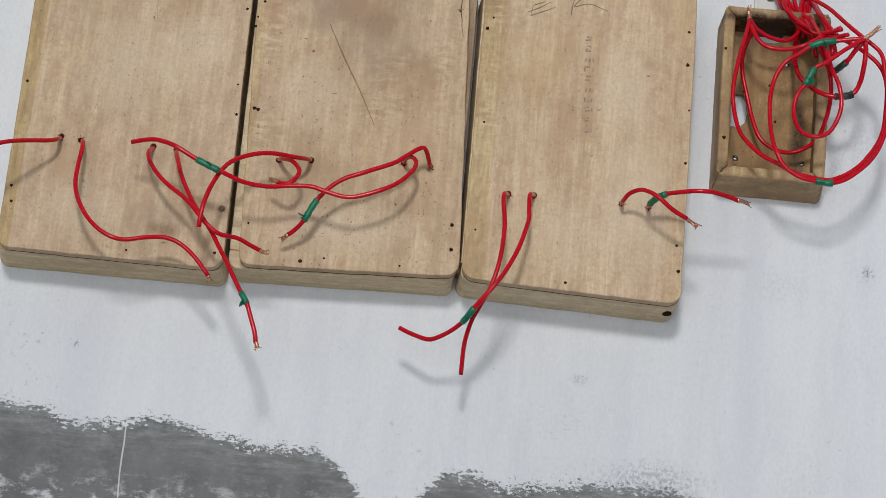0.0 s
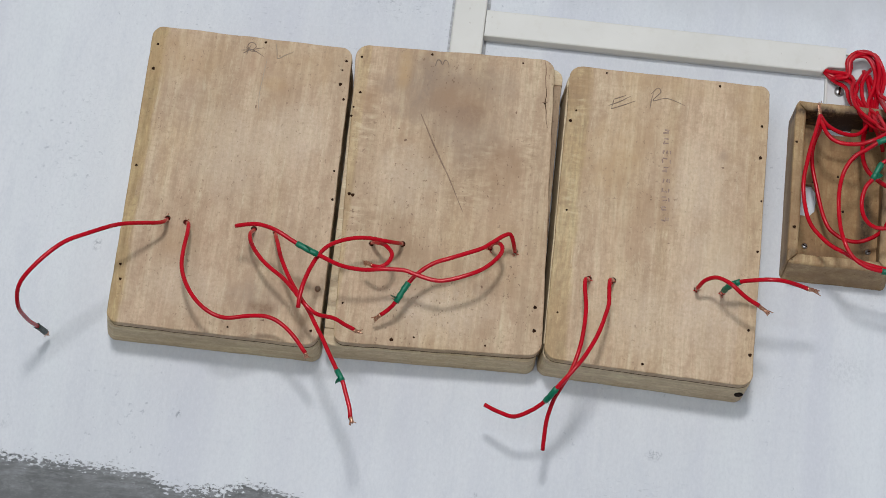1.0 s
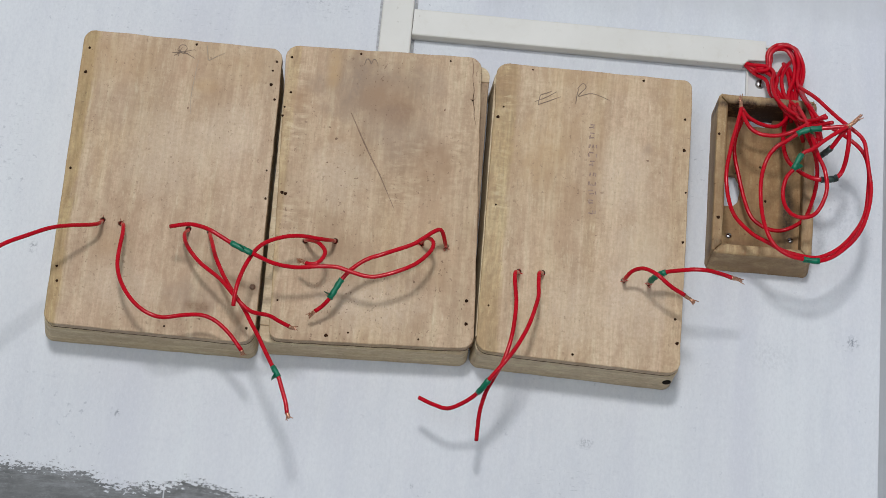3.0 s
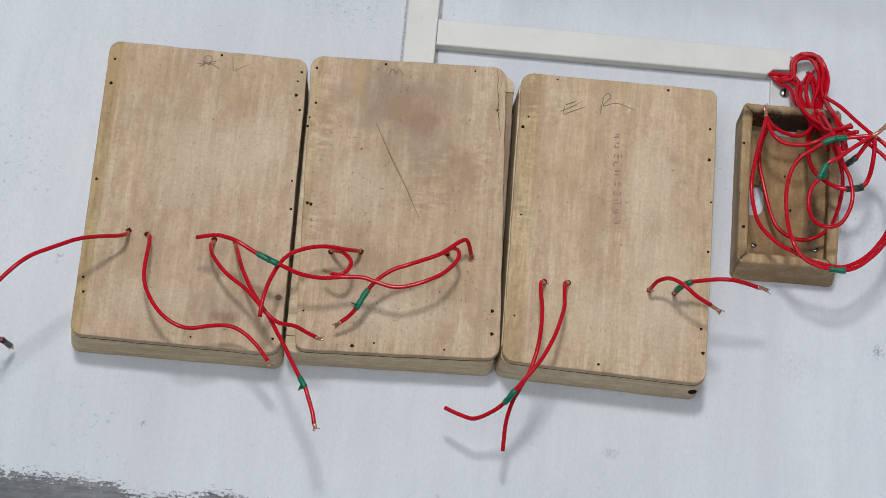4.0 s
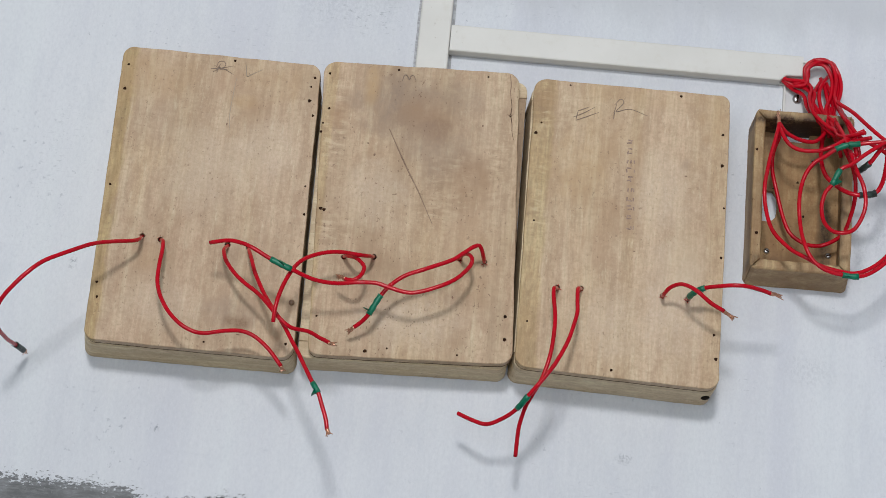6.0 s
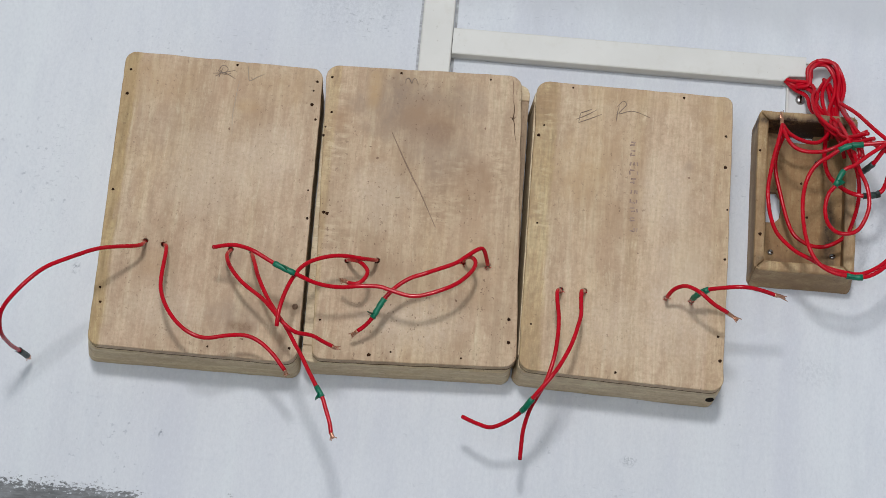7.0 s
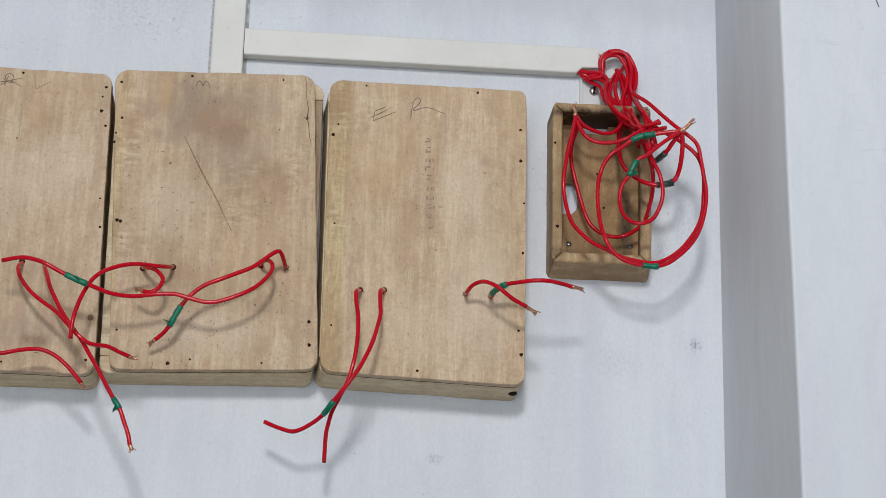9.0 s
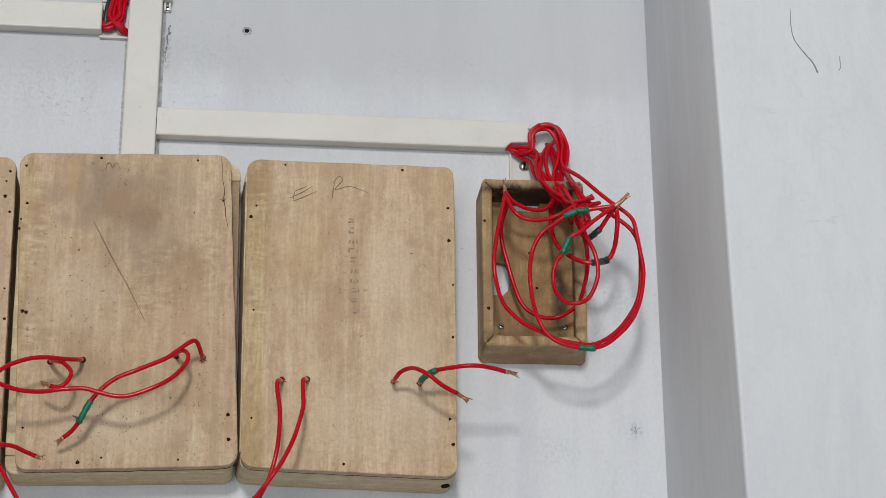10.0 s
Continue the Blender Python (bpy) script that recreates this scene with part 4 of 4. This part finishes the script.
def channel(label, x0, x1, z0, z1, flat):
    """An uncovered base of casing: a back with two low lips."""
    run = thing("casing_base", label, "cable casing")
    part("back", block(x0 * MM, x1 * MM, -1.6 * MM, -0.0002, BASE + z0 * MM, BASE + z1 * MM, 0.0003), pvc_base, run)
    for k in (0, 1):
        if flat:
            z = (z0, z1 - 1.4)[k]
            part("lip", block(x0 * MM, x1 * MM, -3.4 * MM, -1.7 * MM, BASE + z * MM, BASE + (z + 1.4) * MM, 0.0003), pvc, run)
        else:
            x = (x0, x1 - 1.4)[k]
            part("lip", block(x * MM, (x + 1.4) * MM, -4.2 * MM, -1.7 * MM, BASE + z0 * MM, BASE + z1 * MM, 0.0003), pvc, run)
    return run


channel("uncovered white casing base behind the wire knot", 243.4, 279.5, 200.0, 218.2, True)
channel("short white casing base screwed above the switch box", 246.5, 278.0, 171.5, 199.6, False)
channel("uncovered white casing base with red wires", -17.5, 0.5, 269.0, 296.2, True)
screw("screw", 256.1, 190.6, -1.6, 3.3, "shiny steel screw in the white casing base")

# wall plug and a screw beside the upright casing
plug = thing("wall_plug", "grey plastic plug with a dark hole in the wall", "wall plug")
bm = bmesh.new()
chip = lambda k, r: r * (1 + 0.09 * math.sin(k * 2.3 + 1) + 0.05 * math.sin(k * 4.1))
rings = [[bm.verts.new(at(76.4 + chip(k, r) * math.cos(k * math.tau / 16) * 1.1, y, 279.8 + chip(k + r, r) * math.sin(k * math.tau / 16))) for k in range(16)] for r, y in ((2.9, -0.05), (2.5, -0.6), (1.7, -0.7), (1.3, 2.0))]
for a, b in zip(rings, rings[1:]):
    for k in range(16):
        bm.faces.new((a[k - 1], a[k], b[k], b[k - 1]))
bmesh.ops.recalc_face_normals(bm, faces=bm.faces)
part("collar", smooth(bm), plain("grey_plastic", (0.20, 0.21, 0.22), (0.58, 0.59, 0.60), 420, 0.6), plug)
bm = bmesh.new()
bmesh.ops.create_circle(bm, cap_ends=True, segments=12, radius=1.5 * MM)
bmesh.ops.rotate(bm, verts=bm.verts, cent=(0, 0, 0), matrix=Euler((math.pi / 2, 0, 0)).to_matrix())
bmesh.ops.translate(bm, verts=bm.verts, vec=at(76.4, -0.35, 279.8))
part("hole", bm, gap_dark, plug)
stub = channel("end of a white casing base beside the upright", 22.6, 27.0, 290.2, 295.7, False)
screw("screw", 25.0, 292.6, -1.7, 1.9, "small brass screw at the casing end")

# a long hair-like scratch on the column
mark = thing("wall_scratch", "thin dark curved scratch on the white column", "scratch")
line = spline([(386.4, -168.1, 223), (386.1, -168.1, 212.3), (387.5, -168.1, 203.3), (392.5, -168.1, 195.3), (397, -168.1, 189.4), (399.5, -168.1, 183.1)], 1.0)
part("main_line", tube(line, 0.45, 5, lambda t: 0.35 + 0.65 * t), scuff, mark)
part("short_line", tube(spline([(413.2, -168.1, 193.8), (413.0, -168.1, 186.6), (411.6, -168.1, 184.9)], 1.0), 0.22, 5), scuff, mark)

crack = thing("wall_crack", "crumbled dark crack in the white paint beside the casing", "crack")
rng = random.Random(63)
for x0, z0, x1, z1, r in ((26.8, 281.5, 26.2, 276.0, 0.55), (26.4, 276.6, 25.0, 271.0, 0.80), (25.6, 271.6, 25.9, 267.0, 0.50), (25.2, 266.0, 24.9, 260.5, 0.60), (24.9, 260.0, 25.3, 256.0, 0.32)):
    steps = [(x0 + (x1 - x0) * k / 7 + rng.uniform(-0.55, 0.55), -0.02, z0 + (z1 - z0) * k / 7 + rng.uniform(-0.2, 0.2)) for k in range(8)]
    part("flake", tube([Vector(p) for p in steps], r, 6, lambda t: 0.25 + 0.75 * abs(math.sin(7 * t + r * 20)), lumps=0.9), scuff, crack)

# ---------------------------------------------------------------- wires
R = 1.30


def strands(parent, start, end, seed, count=6, spread=2.4):
    """A bared end: a twisted copper core and a few loose strands."""
    rng = random.Random(seed)
    a, b = Vector(start), Vector(end)
    core = part("copper_end", tube(spline([a - (b - a) * 0.1, a.lerp(b, 0.5) + Vector((rng.uniform(-0.5, 0.5), 0, rng.uniform(-0.5, 0.5))), b], 0.8), 1.25, 8, lambda t: 1.1 - 0.35 * t, lumps=0.35), copper, parent)
    side = (b - a).orthogonal().normalized()
    for k in range(count):
        d = Matrix.Rotation(k * math.tau / count + rng.uniform(-0.5, 0.5), 3, (b - a).normalized()) @ side
        tip = b + d * rng.uniform(0.5, spread) + (b - a) * rng.uniform(-0.2, 0.4)
        part("strand", tube(spline([a.lerp(b, 0.3) + d * 0.6, a.lerp(b, 0.7) + d * rng.uniform(0.6, 1.2), tip], 1.2), 0.3, 5), copper, core)
    return core


def wire(label, points, tip=None, tip2=None, tapes=(), mat=None, seed=1, group="red wires", name="electric_wire", radius=R):
    """A loose wire with a plastic sleeve, bared copper ends and wraps of tape; points in millimetres. tapes: stretches between two points, by number."""
    w = thing(name, label, "wire", group)
    line = spline(points)
    rng = random.Random(seed)
    kinks = [p + Vector((noise.noise(p * 0.05 + Vector((seed, 0, 0))), noise.noise(p * 0.05 + Vector((0, seed, 0))), noise.noise(p * 0.05 + Vector((0, 0, seed))))) * 0.5 for p in line]
    part("sleeve", tube(kinks, radius, 10, lumps=0.03), mat or red_sleeve, w)
    for first, last, tape in tapes:
        near = lambda q: min(range(len(line)), key=lambda i: (line[i] - Vector(points[q])).length)
        i, j = sorted((near(first), near(last)))
        seg = kinks[i:j + 1]
        wrap = part("tape", tube(seg, radius + 0.55, 12, lambda t: 1.0 + 0.10 * math.sin(t * 19 + seed), lumps=0.12), tape, w, "wrap of glossy insulating tape")
        mid = seg[len(seg) // 2 if seed % 2 else -2]
        bm = bmesh.new()
        d = Vector((rng.uniform(-1, 1), -0.3, rng.uniform(-1, 0.2))).normalized()
        u = Vector((0.6, 0.2, 0.7)).cross(d).normalized()
        vs = [bm.verts.new(at(*(mid + d * (radius * 0.6 + s) + u * o))) for s, o in ((0, -2.2), (3.6, -1.4), (4.8, 0.4), (0, 2.4))]
        top = [bm.verts.new(v.co + Vector((0, -0.0002, 0.0001))) for v in vs]
        bm.faces.new(vs)
        bm.faces.new(top[::-1])
        for k in range(4):
            bm.faces.new((vs[k - 1], vs[k], top[k], top[k - 1]))
        bmesh.ops.recalc_face_normals(bm, faces=bm.faces)
        part("tape_end", bm, tape, wrap)
    if tip:
        strands(w, points[-1], tip, seed + 1)
    if tip2:
        strands(w, points[0], tip2, seed + 2)
    return w


G, K = green_tape, dark_tape
LABEL = "red plastic-sleeved electric wire "
wire(LABEL + "curling out past the box edge", [(-157.1, -37, 41.5), (-157.5, -55, 33.3), (-169.2, -72, 25.6), (-179.6, -84, 18.4), (-192.8, -94, 7.8), (-203.5, -100, -0.7), (-212.8, -102, -11.2), (-221.6, -98, -21.9), (-226.5, -90, -29.6), (-227.9, -75, -35.7), (-227.3, -53, -36.1), (-225.8, -32, -34.1), (-224.3, -16, -33.3)], tapes=[(11, 12, K)], tip=(-224.4, -9, -32.8), seed=1)
wire(LABEL + "hanging in a wave over the box lid", [(-145.4, -37, 40.6), (-141.1, -51.2, 34), (-140.6, -58.3, 17.1), (-139, -61.7, 3.6), (-132.7, -65.3, -9.2), (-123.5, -67, -19.2), (-114.3, -67, -24.1), (-105.9, -65.3, -24.7), (-94.8, -63.5, -21.5), (-85, -61.7, -20.2), (-76.3, -60, -22.9), (-66.9, -58.3, -30), (-59.1, -56.5, -38.4)], tip=(-57.9, -54.7, -40.6), seed=2)
wire(LABEL + "crossing from one box to the next", [(-103.1, -37, 40.8), (-103.3, -49.5, 33.5), (-99.9, -56.5, 24.3), (-91.7, -61.7, 13.8), (-77.8, -67, 3.1), (-69.5, -70.5, -5.2), (-61.5, -72.2, -13.5), (-54.3, -70.5, -17.8), (-44.6, -65.3, -17.5), (-37.7, -61.7, -19.9), (-31.9, -58.3, -21.4)], tip=(-28.5, -56.5, -21.9), seed=3)
wire(LABEL + "hanging below the box with green tape", [(-89.7, -37, 40.1), (-86.8, -49.5, 31.8), (-81.7, -58.3, 18.6), (-75.3, -60.9, 6), (-66.3, -65.3, -6.7), (-59.9, -67, -15.3), (-53.4, -68.8, -25.5), (-48, -72.2, -33.8), (-42.2, -74, -43.6), (-37.8, -74.9, -51.2), (-33.6, -75.8, -57.7), (-30.8, -75.8, -64.1), (-27.4, -75.8, -72.2), (-25.9, -75.8, -78.7)], tip=(-24.5, -75.8, -81.6), tapes=[(9, 10, G)], seed=4)
wire(LABEL + "looping across two boxes, taped green", [(42.3, -36, 46), (43.8, -47.8, 45.2), (47.2, -54.7, 44), (49.9, -58.3, 40.6), (49.4, -61.7, 34.7), (43.1, -67, 25.1), (35.3, -70.5, 18.4), (22.5, -70.5, 13), (12.6, -70.5, 11.1), (0.5, -70.5, 13.3), (-6.4, -70.5, 14.9), (-18.2, -70.5, 14.3), (-31.3, -72.2, 12.1), (-44.7, -75.8, 12.3), (-57.6, -81, 15.4), (-70.6, -82.8, 20.7), (-83, -84.5, 26.1), (-90.4, -82.8, 29), (-97.4, -81, 30.2), (-109, -75.8, 29.2)], tapes=[(14, 15, G)], seed=5)
wire(LABEL + "bent in a wide arc over the gap", [(-11.5, -36, 42.3), (-12.8, -49.5, 38.3), (-17.8, -58.3, 35.5), (-31.1, -65.3, 34.1), (-40.8, -68.8, 31.4), (-50.1, -72.2, 26.3), (-55.9, -74.9, 19.7), (-60.7, -79.2, 7.9), (-63.5, -81, -2.5), (-64.6, -81, -11.3), (-64.8, -79.2, -17.8)], seed=6)
wire(LABEL + "in a short hook with bare copper end", [(-30.2, -36, 40.4), (-27, -47.8, 37.6), (-21.1, -56.5, 34.3), (-16.3, -60, 29.3), (-15.4, -61.7, 25.3), (-17.4, -63.5, 20.2), (-21.5, -63.5, 17.5), (-26.5, -61.7, 18.6)], tip=(-31.3, -58.3, 20.9), seed=7)
wire(LABEL + "slanting over the lid with green tape", [(58, -36, 45.7), (57.5, -44.2, 44.7), (55.8, -53, 47.4), (53.8, -56.5, 49.6), (50.4, -58.3, 47.9), (43.2, -61.7, 41.1), (36.9, -63.5, 35.9), (20.8, -65.3, 28), (11, -64.4, 23.9), (3.3, -63.5, 18), (-3, -61.7, 10.3), (-9.7, -58.3, -1.5), (-14.4, -53, -5.8), (-18.2, -51.2, -8.5)], tip=(-21.4, -47.8, -10.7), tapes=[(10, 11, G)], seed=8)
wire(LABEL + "hanging straight below the box", [(104.2, -42.5, 31.4), (101.8, -58.3, 25.8), (101.5, -61.7, 19.4), (103, -65.3, 4.4), (102.4, -68.8, -14.1), (98.5, -68.8, -31.8), (93.7, -65.3, -42.5), (89.9, -58.3, -50), (87.2, -51.2, -59.6), (86.8, -45.1, -68.6), (86.8, -40.8, -76.8)], seed=9)
wire(LABEL + "hanging and bent aside, taped green", [(118.9, -42.5, 32.1), (116.3, -58.3, 26.8), (116.2, -61.7, 17.6), (116.1, -65.3, 7.7), (112.3, -72.2, -8.8), (106.2, -75.8, -24.2), (98.9, -77.5, -35.8), (90.7, -72.2, -46.3), (84.9, -63.5, -52.6), (77.5, -54.7, -57.2), (68, -47.8, -60.4), (59.5, -42.5, -57.4), (50, -39, -53.1)], tapes=[(7, 8, G)], seed=10)
wire(LABEL + "arching short with frayed copper end", [(169.5, -42.5, 32.3), (169.8, -54.7, 30.3), (172.4, -61.7, 32.3), (177.4, -67, 33), (181.8, -72.2, 30.8), (187.7, -75.8, 26.6), (195.6, -74, 21), (204.1, -70.5, 17.5)], tip=(210.6, -68.8, 13.9), seed=11)
wire(LABEL + "reaching past the box, green at its root", [(185, -42.5, 31.5), (184.8, -54.7, 29.5), (187.8, -63.5, 30.4), (192.6, -67, 32), (200.2, -72.2, 32.3), (207.9, -75.8, 32.8), (216.2, -75.8, 33.1), (225.2, -72.2, 32.8), (232.6, -68.8, 31.9)], tip=(238.9, -65.3, 32), tapes=[(1, 3, G)], seed=12)
knot = "wires in the switch box"
wire(LABEL + "in a large loop bound with green tape", [(275.9, -38, 175.2), (284.6, -50, 162.9), (296.7, -62, 145.1), (310.4, -65, 133.2), (313.8, -65, 122), (315.4, -65, 110.7), (316.9, -65, 97.6), (315.3, -65, 84.5), (311.5, -65, 72.4), (304.3, -65, 61.7), (295, -65, 53.1), (286.1, -65, 49.4), (276.3, -65, 49.3), (266.8, -65, 51), (258.1, -65, 56.7), (252.8, -65, 66.4), (249.8, -62, 82), (248.7, -62, 96.9), (251.2, -62, 112), (256.4, -65, 120.7), (263.4, -66, 125.6), (269.7, -67, 130.5), (276.5, -69, 133.5), (284.2, -70, 134.7), (299.8, -73, 136.3)], tip=(305.7, -76, 141.2), tapes=[(11, 12, G), (21, 23, G)], seed=21, group=knot)
wire(LABEL + "in a large loop beside its twin", [(280.2, -44, 161.2), (288.1, -50, 147.5), (303.2, -56, 135.6), (312.9, -56, 127.3), (317, -56, 116.1), (317.1, -56, 100.9), (314.7, -56, 83.8), (307.7, -56, 70.4), (298.6, -56, 60.6), (287.9, -56, 54.5), (278, -56, 54.4), (264.9, -56, 57), (256, -56, 61), (245.9, -53, 67), (235.6, -50, 78.7), (231, -47, 93.7), (229.5, -47, 108.8), (231.6, -47, 124.2), (234.7, -47, 139.8), (236.9, -47, 153.5)], tip=(236.1, -47, 160.1), seed=22, group=knot)
wire(LABEL + "looping low inside the switch box", [(238.1, -41, 156.4), (240.6, -32, 151.9), (237.8, -26, 142.3), (238.7, -20, 130.9), (243.8, -19, 110.1), (249.3, -19, 93), (256.7, -19, 85.7), (265.8, -19, 82.4), (274.8, -20, 84), (284.1, -26, 90.2), (286.7, -38, 99.9), (286, -50, 110.8), (284.4, -53, 121.1), (280.7, -50, 133.5), (276.5, -44, 147.3), (272.4, -32, 163.6)], seed=23, group=knot)
wire(LABEL + "in a tight coil with green tape", [(299.6, -74, 135.9), (287.2, -73, 126.5), (278.4, -72, 119.2), (272.5, -71, 115.9), (267.4, -69, 105.5), (264.2, -67, 101.5), (262.4, -65, 92.8), (264.3, -62, 84.6), (269.8, -59, 79.6), (276.9, -59, 78.5), (283.5, -62, 80.8), (287.6, -65, 88.6), (289.3, -66, 97.6), (287.4, -67, 108.4), (283.4, -66, 118), (280.7, -62, 129.6), (277.9, -56, 142.6), (274.5, -41, 160.1)], tip2=(305.5, -75, 141.2), tapes=[(3, 4, G)], seed=24, group=knot)
wire(LABEL + "sagging inside the switch box", [(238, -44, 154.4), (242.9, -41, 150), (251.8, -38, 146.7), (261.5, -35, 147.6), (267.9, -32, 153.9), (272, -26, 164.1), (272.8, -19, 177)], seed=25, group=knot)
wire(LABEL + "sagging across the switch box", [(237.3, -47, 150), (242.6, -50, 139.1), (249.9, -50, 134.9), (260.3, -53, 133.9), (268.8, -56, 136.3), (279.7, -56, 143.5), (289.4, -59, 148.2)], seed=26, group=knot)
wire(LABEL + "curving behind the coil, dark green tape", [(270, -20, 156.4), (268.5, -26, 141.3), (268, -35, 129.7), (270.8, -44, 119.1), (278.2, -53, 108.9), (287.3, -56, 105.7), (297.4, -56, 108.9), (300.9, -59, 114.8), (301.6, -65, 121.3), (301.6, -69, 131.2), (300.3, -72, 135.2)], tapes=[(5, 6, K)], seed=27, group=knot, radius=1.45)
wire(LABEL + "with a short dark taped end", [(300.6, -71, 136.4), (296.1, -68, 131.2), (292.1, -62, 125.3), (288.1, -53, 123.2)], tapes=[(2, 3, K)], seed=28, group=knot, radius=1.4)
wire(LABEL + "leaving the casing into the knot", [(240.5, -7.5, 205.2), (246.9, -9, 200.8), (258.4, -13, 198.5), (262.5, -18, 192.1), (260.2, -23, 182.6), (261, -29, 172.1), (265.7, -32, 164.4), (272.1, -38, 156.5), (278.3, -44, 151.3)], seed=29, group=knot)
wire(LABEL + "looping up from the casing end", [(240.5, -7.5, 205.2), (250.9, -8, 198.2), (258.7, -11, 199.8), (258.4, -13, 208.7), (263.2, -14, 213.9), (270.8, -14, 215.6), (276.9, -14, 211.9), (280.7, -14, 201.9), (279.9, -16, 190.8), (276.1, -20, 176.8), (275.5, -35, 158.7), (280.1, -44, 143.6), (284.9, -47, 134.2)], seed=30, group=knot)
wire(LABEL + "looping up inside its twin", [(240.5, -7.5, 205.2), (252.9, -7, 199.9), (261.2, -10, 202), (261.2, -12, 209.3), (265.3, -13, 212.4), (271, -13, 213.2), (274.8, -13, 209.7), (277.8, -13, 202.1), (277, -15, 191), (272.8, -19, 177.8), (273.7, -29, 162.9), (279.2, -35, 151.8), (284.8, -38, 142.3)], seed=31, group=knot)
wire(LABEL + "folded into the knot", [(271.8, -6, 205.2), (267.6, -10, 197.5), (264, -16, 187.8), (264.8, -20, 176.9), (268.2, -26, 165.8), (270.7, -20, 155.7)], seed=32, group=knot)
wire(LABEL + "folded down through the knot", [(270.5, -7, 204.7), (273, -12, 194.1), (274.2, -18, 179.5), (274.4, -29, 165), (275.4, -50, 146.8), (288, -66, 143.8)], seed=33, group=knot)
wire(LABEL + "drooping out of the casing end", [(240.5, -7.5, 205.2), (251, -7, 196.1), (258.7, -11, 189.6), (260.2, -16, 179.5), (264.8, -20, 170.9), (271.4, -29, 161.6), (277.5, -32, 149.7), (281.5, -26, 142.1)], seed=34, group=knot)
wire(LABEL + "over the top of the knot", [(263.1, -17, 213), (269.4, -18, 212.9), (275.1, -18, 210.8), (278.4, -18, 200), (277.6, -20, 186.9), (278.4, -32, 171.9), (282, -44, 157.4), (284.5, -50, 143.4), (286.6, -50, 133.9)], seed=35, group=knot)
# the rest of the knot: wires lying close along their neighbours
for k, (points, move) in enumerate((([(240.5, -7.5, 205.2), (250.9, -8, 198.2), (258.7, -11, 199.8), (258.4, -13, 208.7), (263.2, -14, 213.9), (270.8, -14, 215.6), (276.9, -14, 211.9), (280.7, -14, 201.9), (279.9, -16, 190.8), (276.1, -20, 176.8), (275.5, -35, 158.7), (280.1, -44, 143.6), (284.9, -47, 134.2)], (1.0, -3.0, -2.6)), ([(240.5, -7.5, 205.2), (252.9, -7, 199.9), (261.2, -10, 202), (261.2, -12, 209.3), (265.3, -13, 212.4), (271, -13, 213.2), (274.8, -13, 209.7), (277.8, -13, 202.1), (277, -15, 191), (272.8, -19, 177.8), (273.7, -29, 162.9), (279.2, -35, 151.8), (284.8, -38, 142.3)], (-1.5, -2.6, -2.2)), ([(240.5, -7.5, 205.2), (246.9, -9, 200.8), (258.4, -13, 198.5), (262.5, -18, 192.1), (260.2, -23, 182.6), (261, -29, 172.1), (265.7, -32, 164.4), (272.1, -38, 156.5), (278.3, -44, 151.3)], (2.5, 1.8, -3.5)), ([(240.5, -7.5, 205.2), (251, -7, 196.1), (258.7, -11, 189.6), (260.2, -16, 179.5), (264.8, -20, 170.9), (271.4, -29, 161.6), (277.5, -32, 149.7), (281.5, -26, 142.1)], (3.0, -2.4, 2.6)), ([(270.5, -7, 204.7), (273, -12, 194.1), (274.2, -18, 179.5), (274.4, -29, 165), (275.4, -50, 146.8), (288, -66, 143.8)], (3.2, -2.5, -4.0)), ([(271.8, -6, 205.2), (267.6, -10, 197.5), (264, -16, 187.8), (264.8, -20, 176.9), (268.2, -26, 165.8), (270.7, -20, 155.7)], (3.4, -1.5, 1.0)), ([(263.1, -17, 213), (269.4, -18, 212.9), (275.1, -18, 210.8), (278.4, -18, 200), (277.6, -20, 186.9), (278.4, -32, 171.9), (282, -44, 157.4), (284.5, -50, 143.4), (286.6, -50, 133.9)], (2.2, 2.5, 0.5)))):
    near = [(x + move[0], min(y + move[1], -3.5), z + move[2]) for x, y, z in points if x > 244]
    wire(LABEL + "packed into the knot above the box", near, seed=60 + k, group=knot)
# the bare bundle in the upper casing
top = "wires in the upper casing"
rng = random.Random(77)
for k in range(10):
    black = k in (1, 4, 8)
    mat = black_sleeve if black else red_sleeve
    xa = -13.5 + 1.0 * (k % 3) if black else -9.5 + 1.3 * (k % 7)
    y = -3.4 - 1.7 * (k % 4)
    xb = xa + rng.uniform(-2.5, 1.5)
    drop = rng.uniform(0, 6)
    if black:
        turn = [(-14.6, y, 280 - drop * 0.5), (-20, -5.5, 277 + k * 0.5)]
    elif k % 3 == 0:
        turn = [(-13.0, y - 0.5, 277 - drop * 0.6), (-20, -6, 275 + k)]
    else:
        turn = [(-4.0, y - 0.8, 278 - drop), (0.4, -4.5, 274.5 - drop * 0.6)]
    wire(("black" if black else "red") + " plastic-sleeved wire crammed in the open casing",
         [(xa - 0.5, -6, 318), (xa, y, 297), (0.5 * (xa + xb), y - 1.2, 290), (xb, y - 0.8, 284 - drop * 0.7)] + turn, mat=mat, seed=40 + k, group=top, radius=1.6)
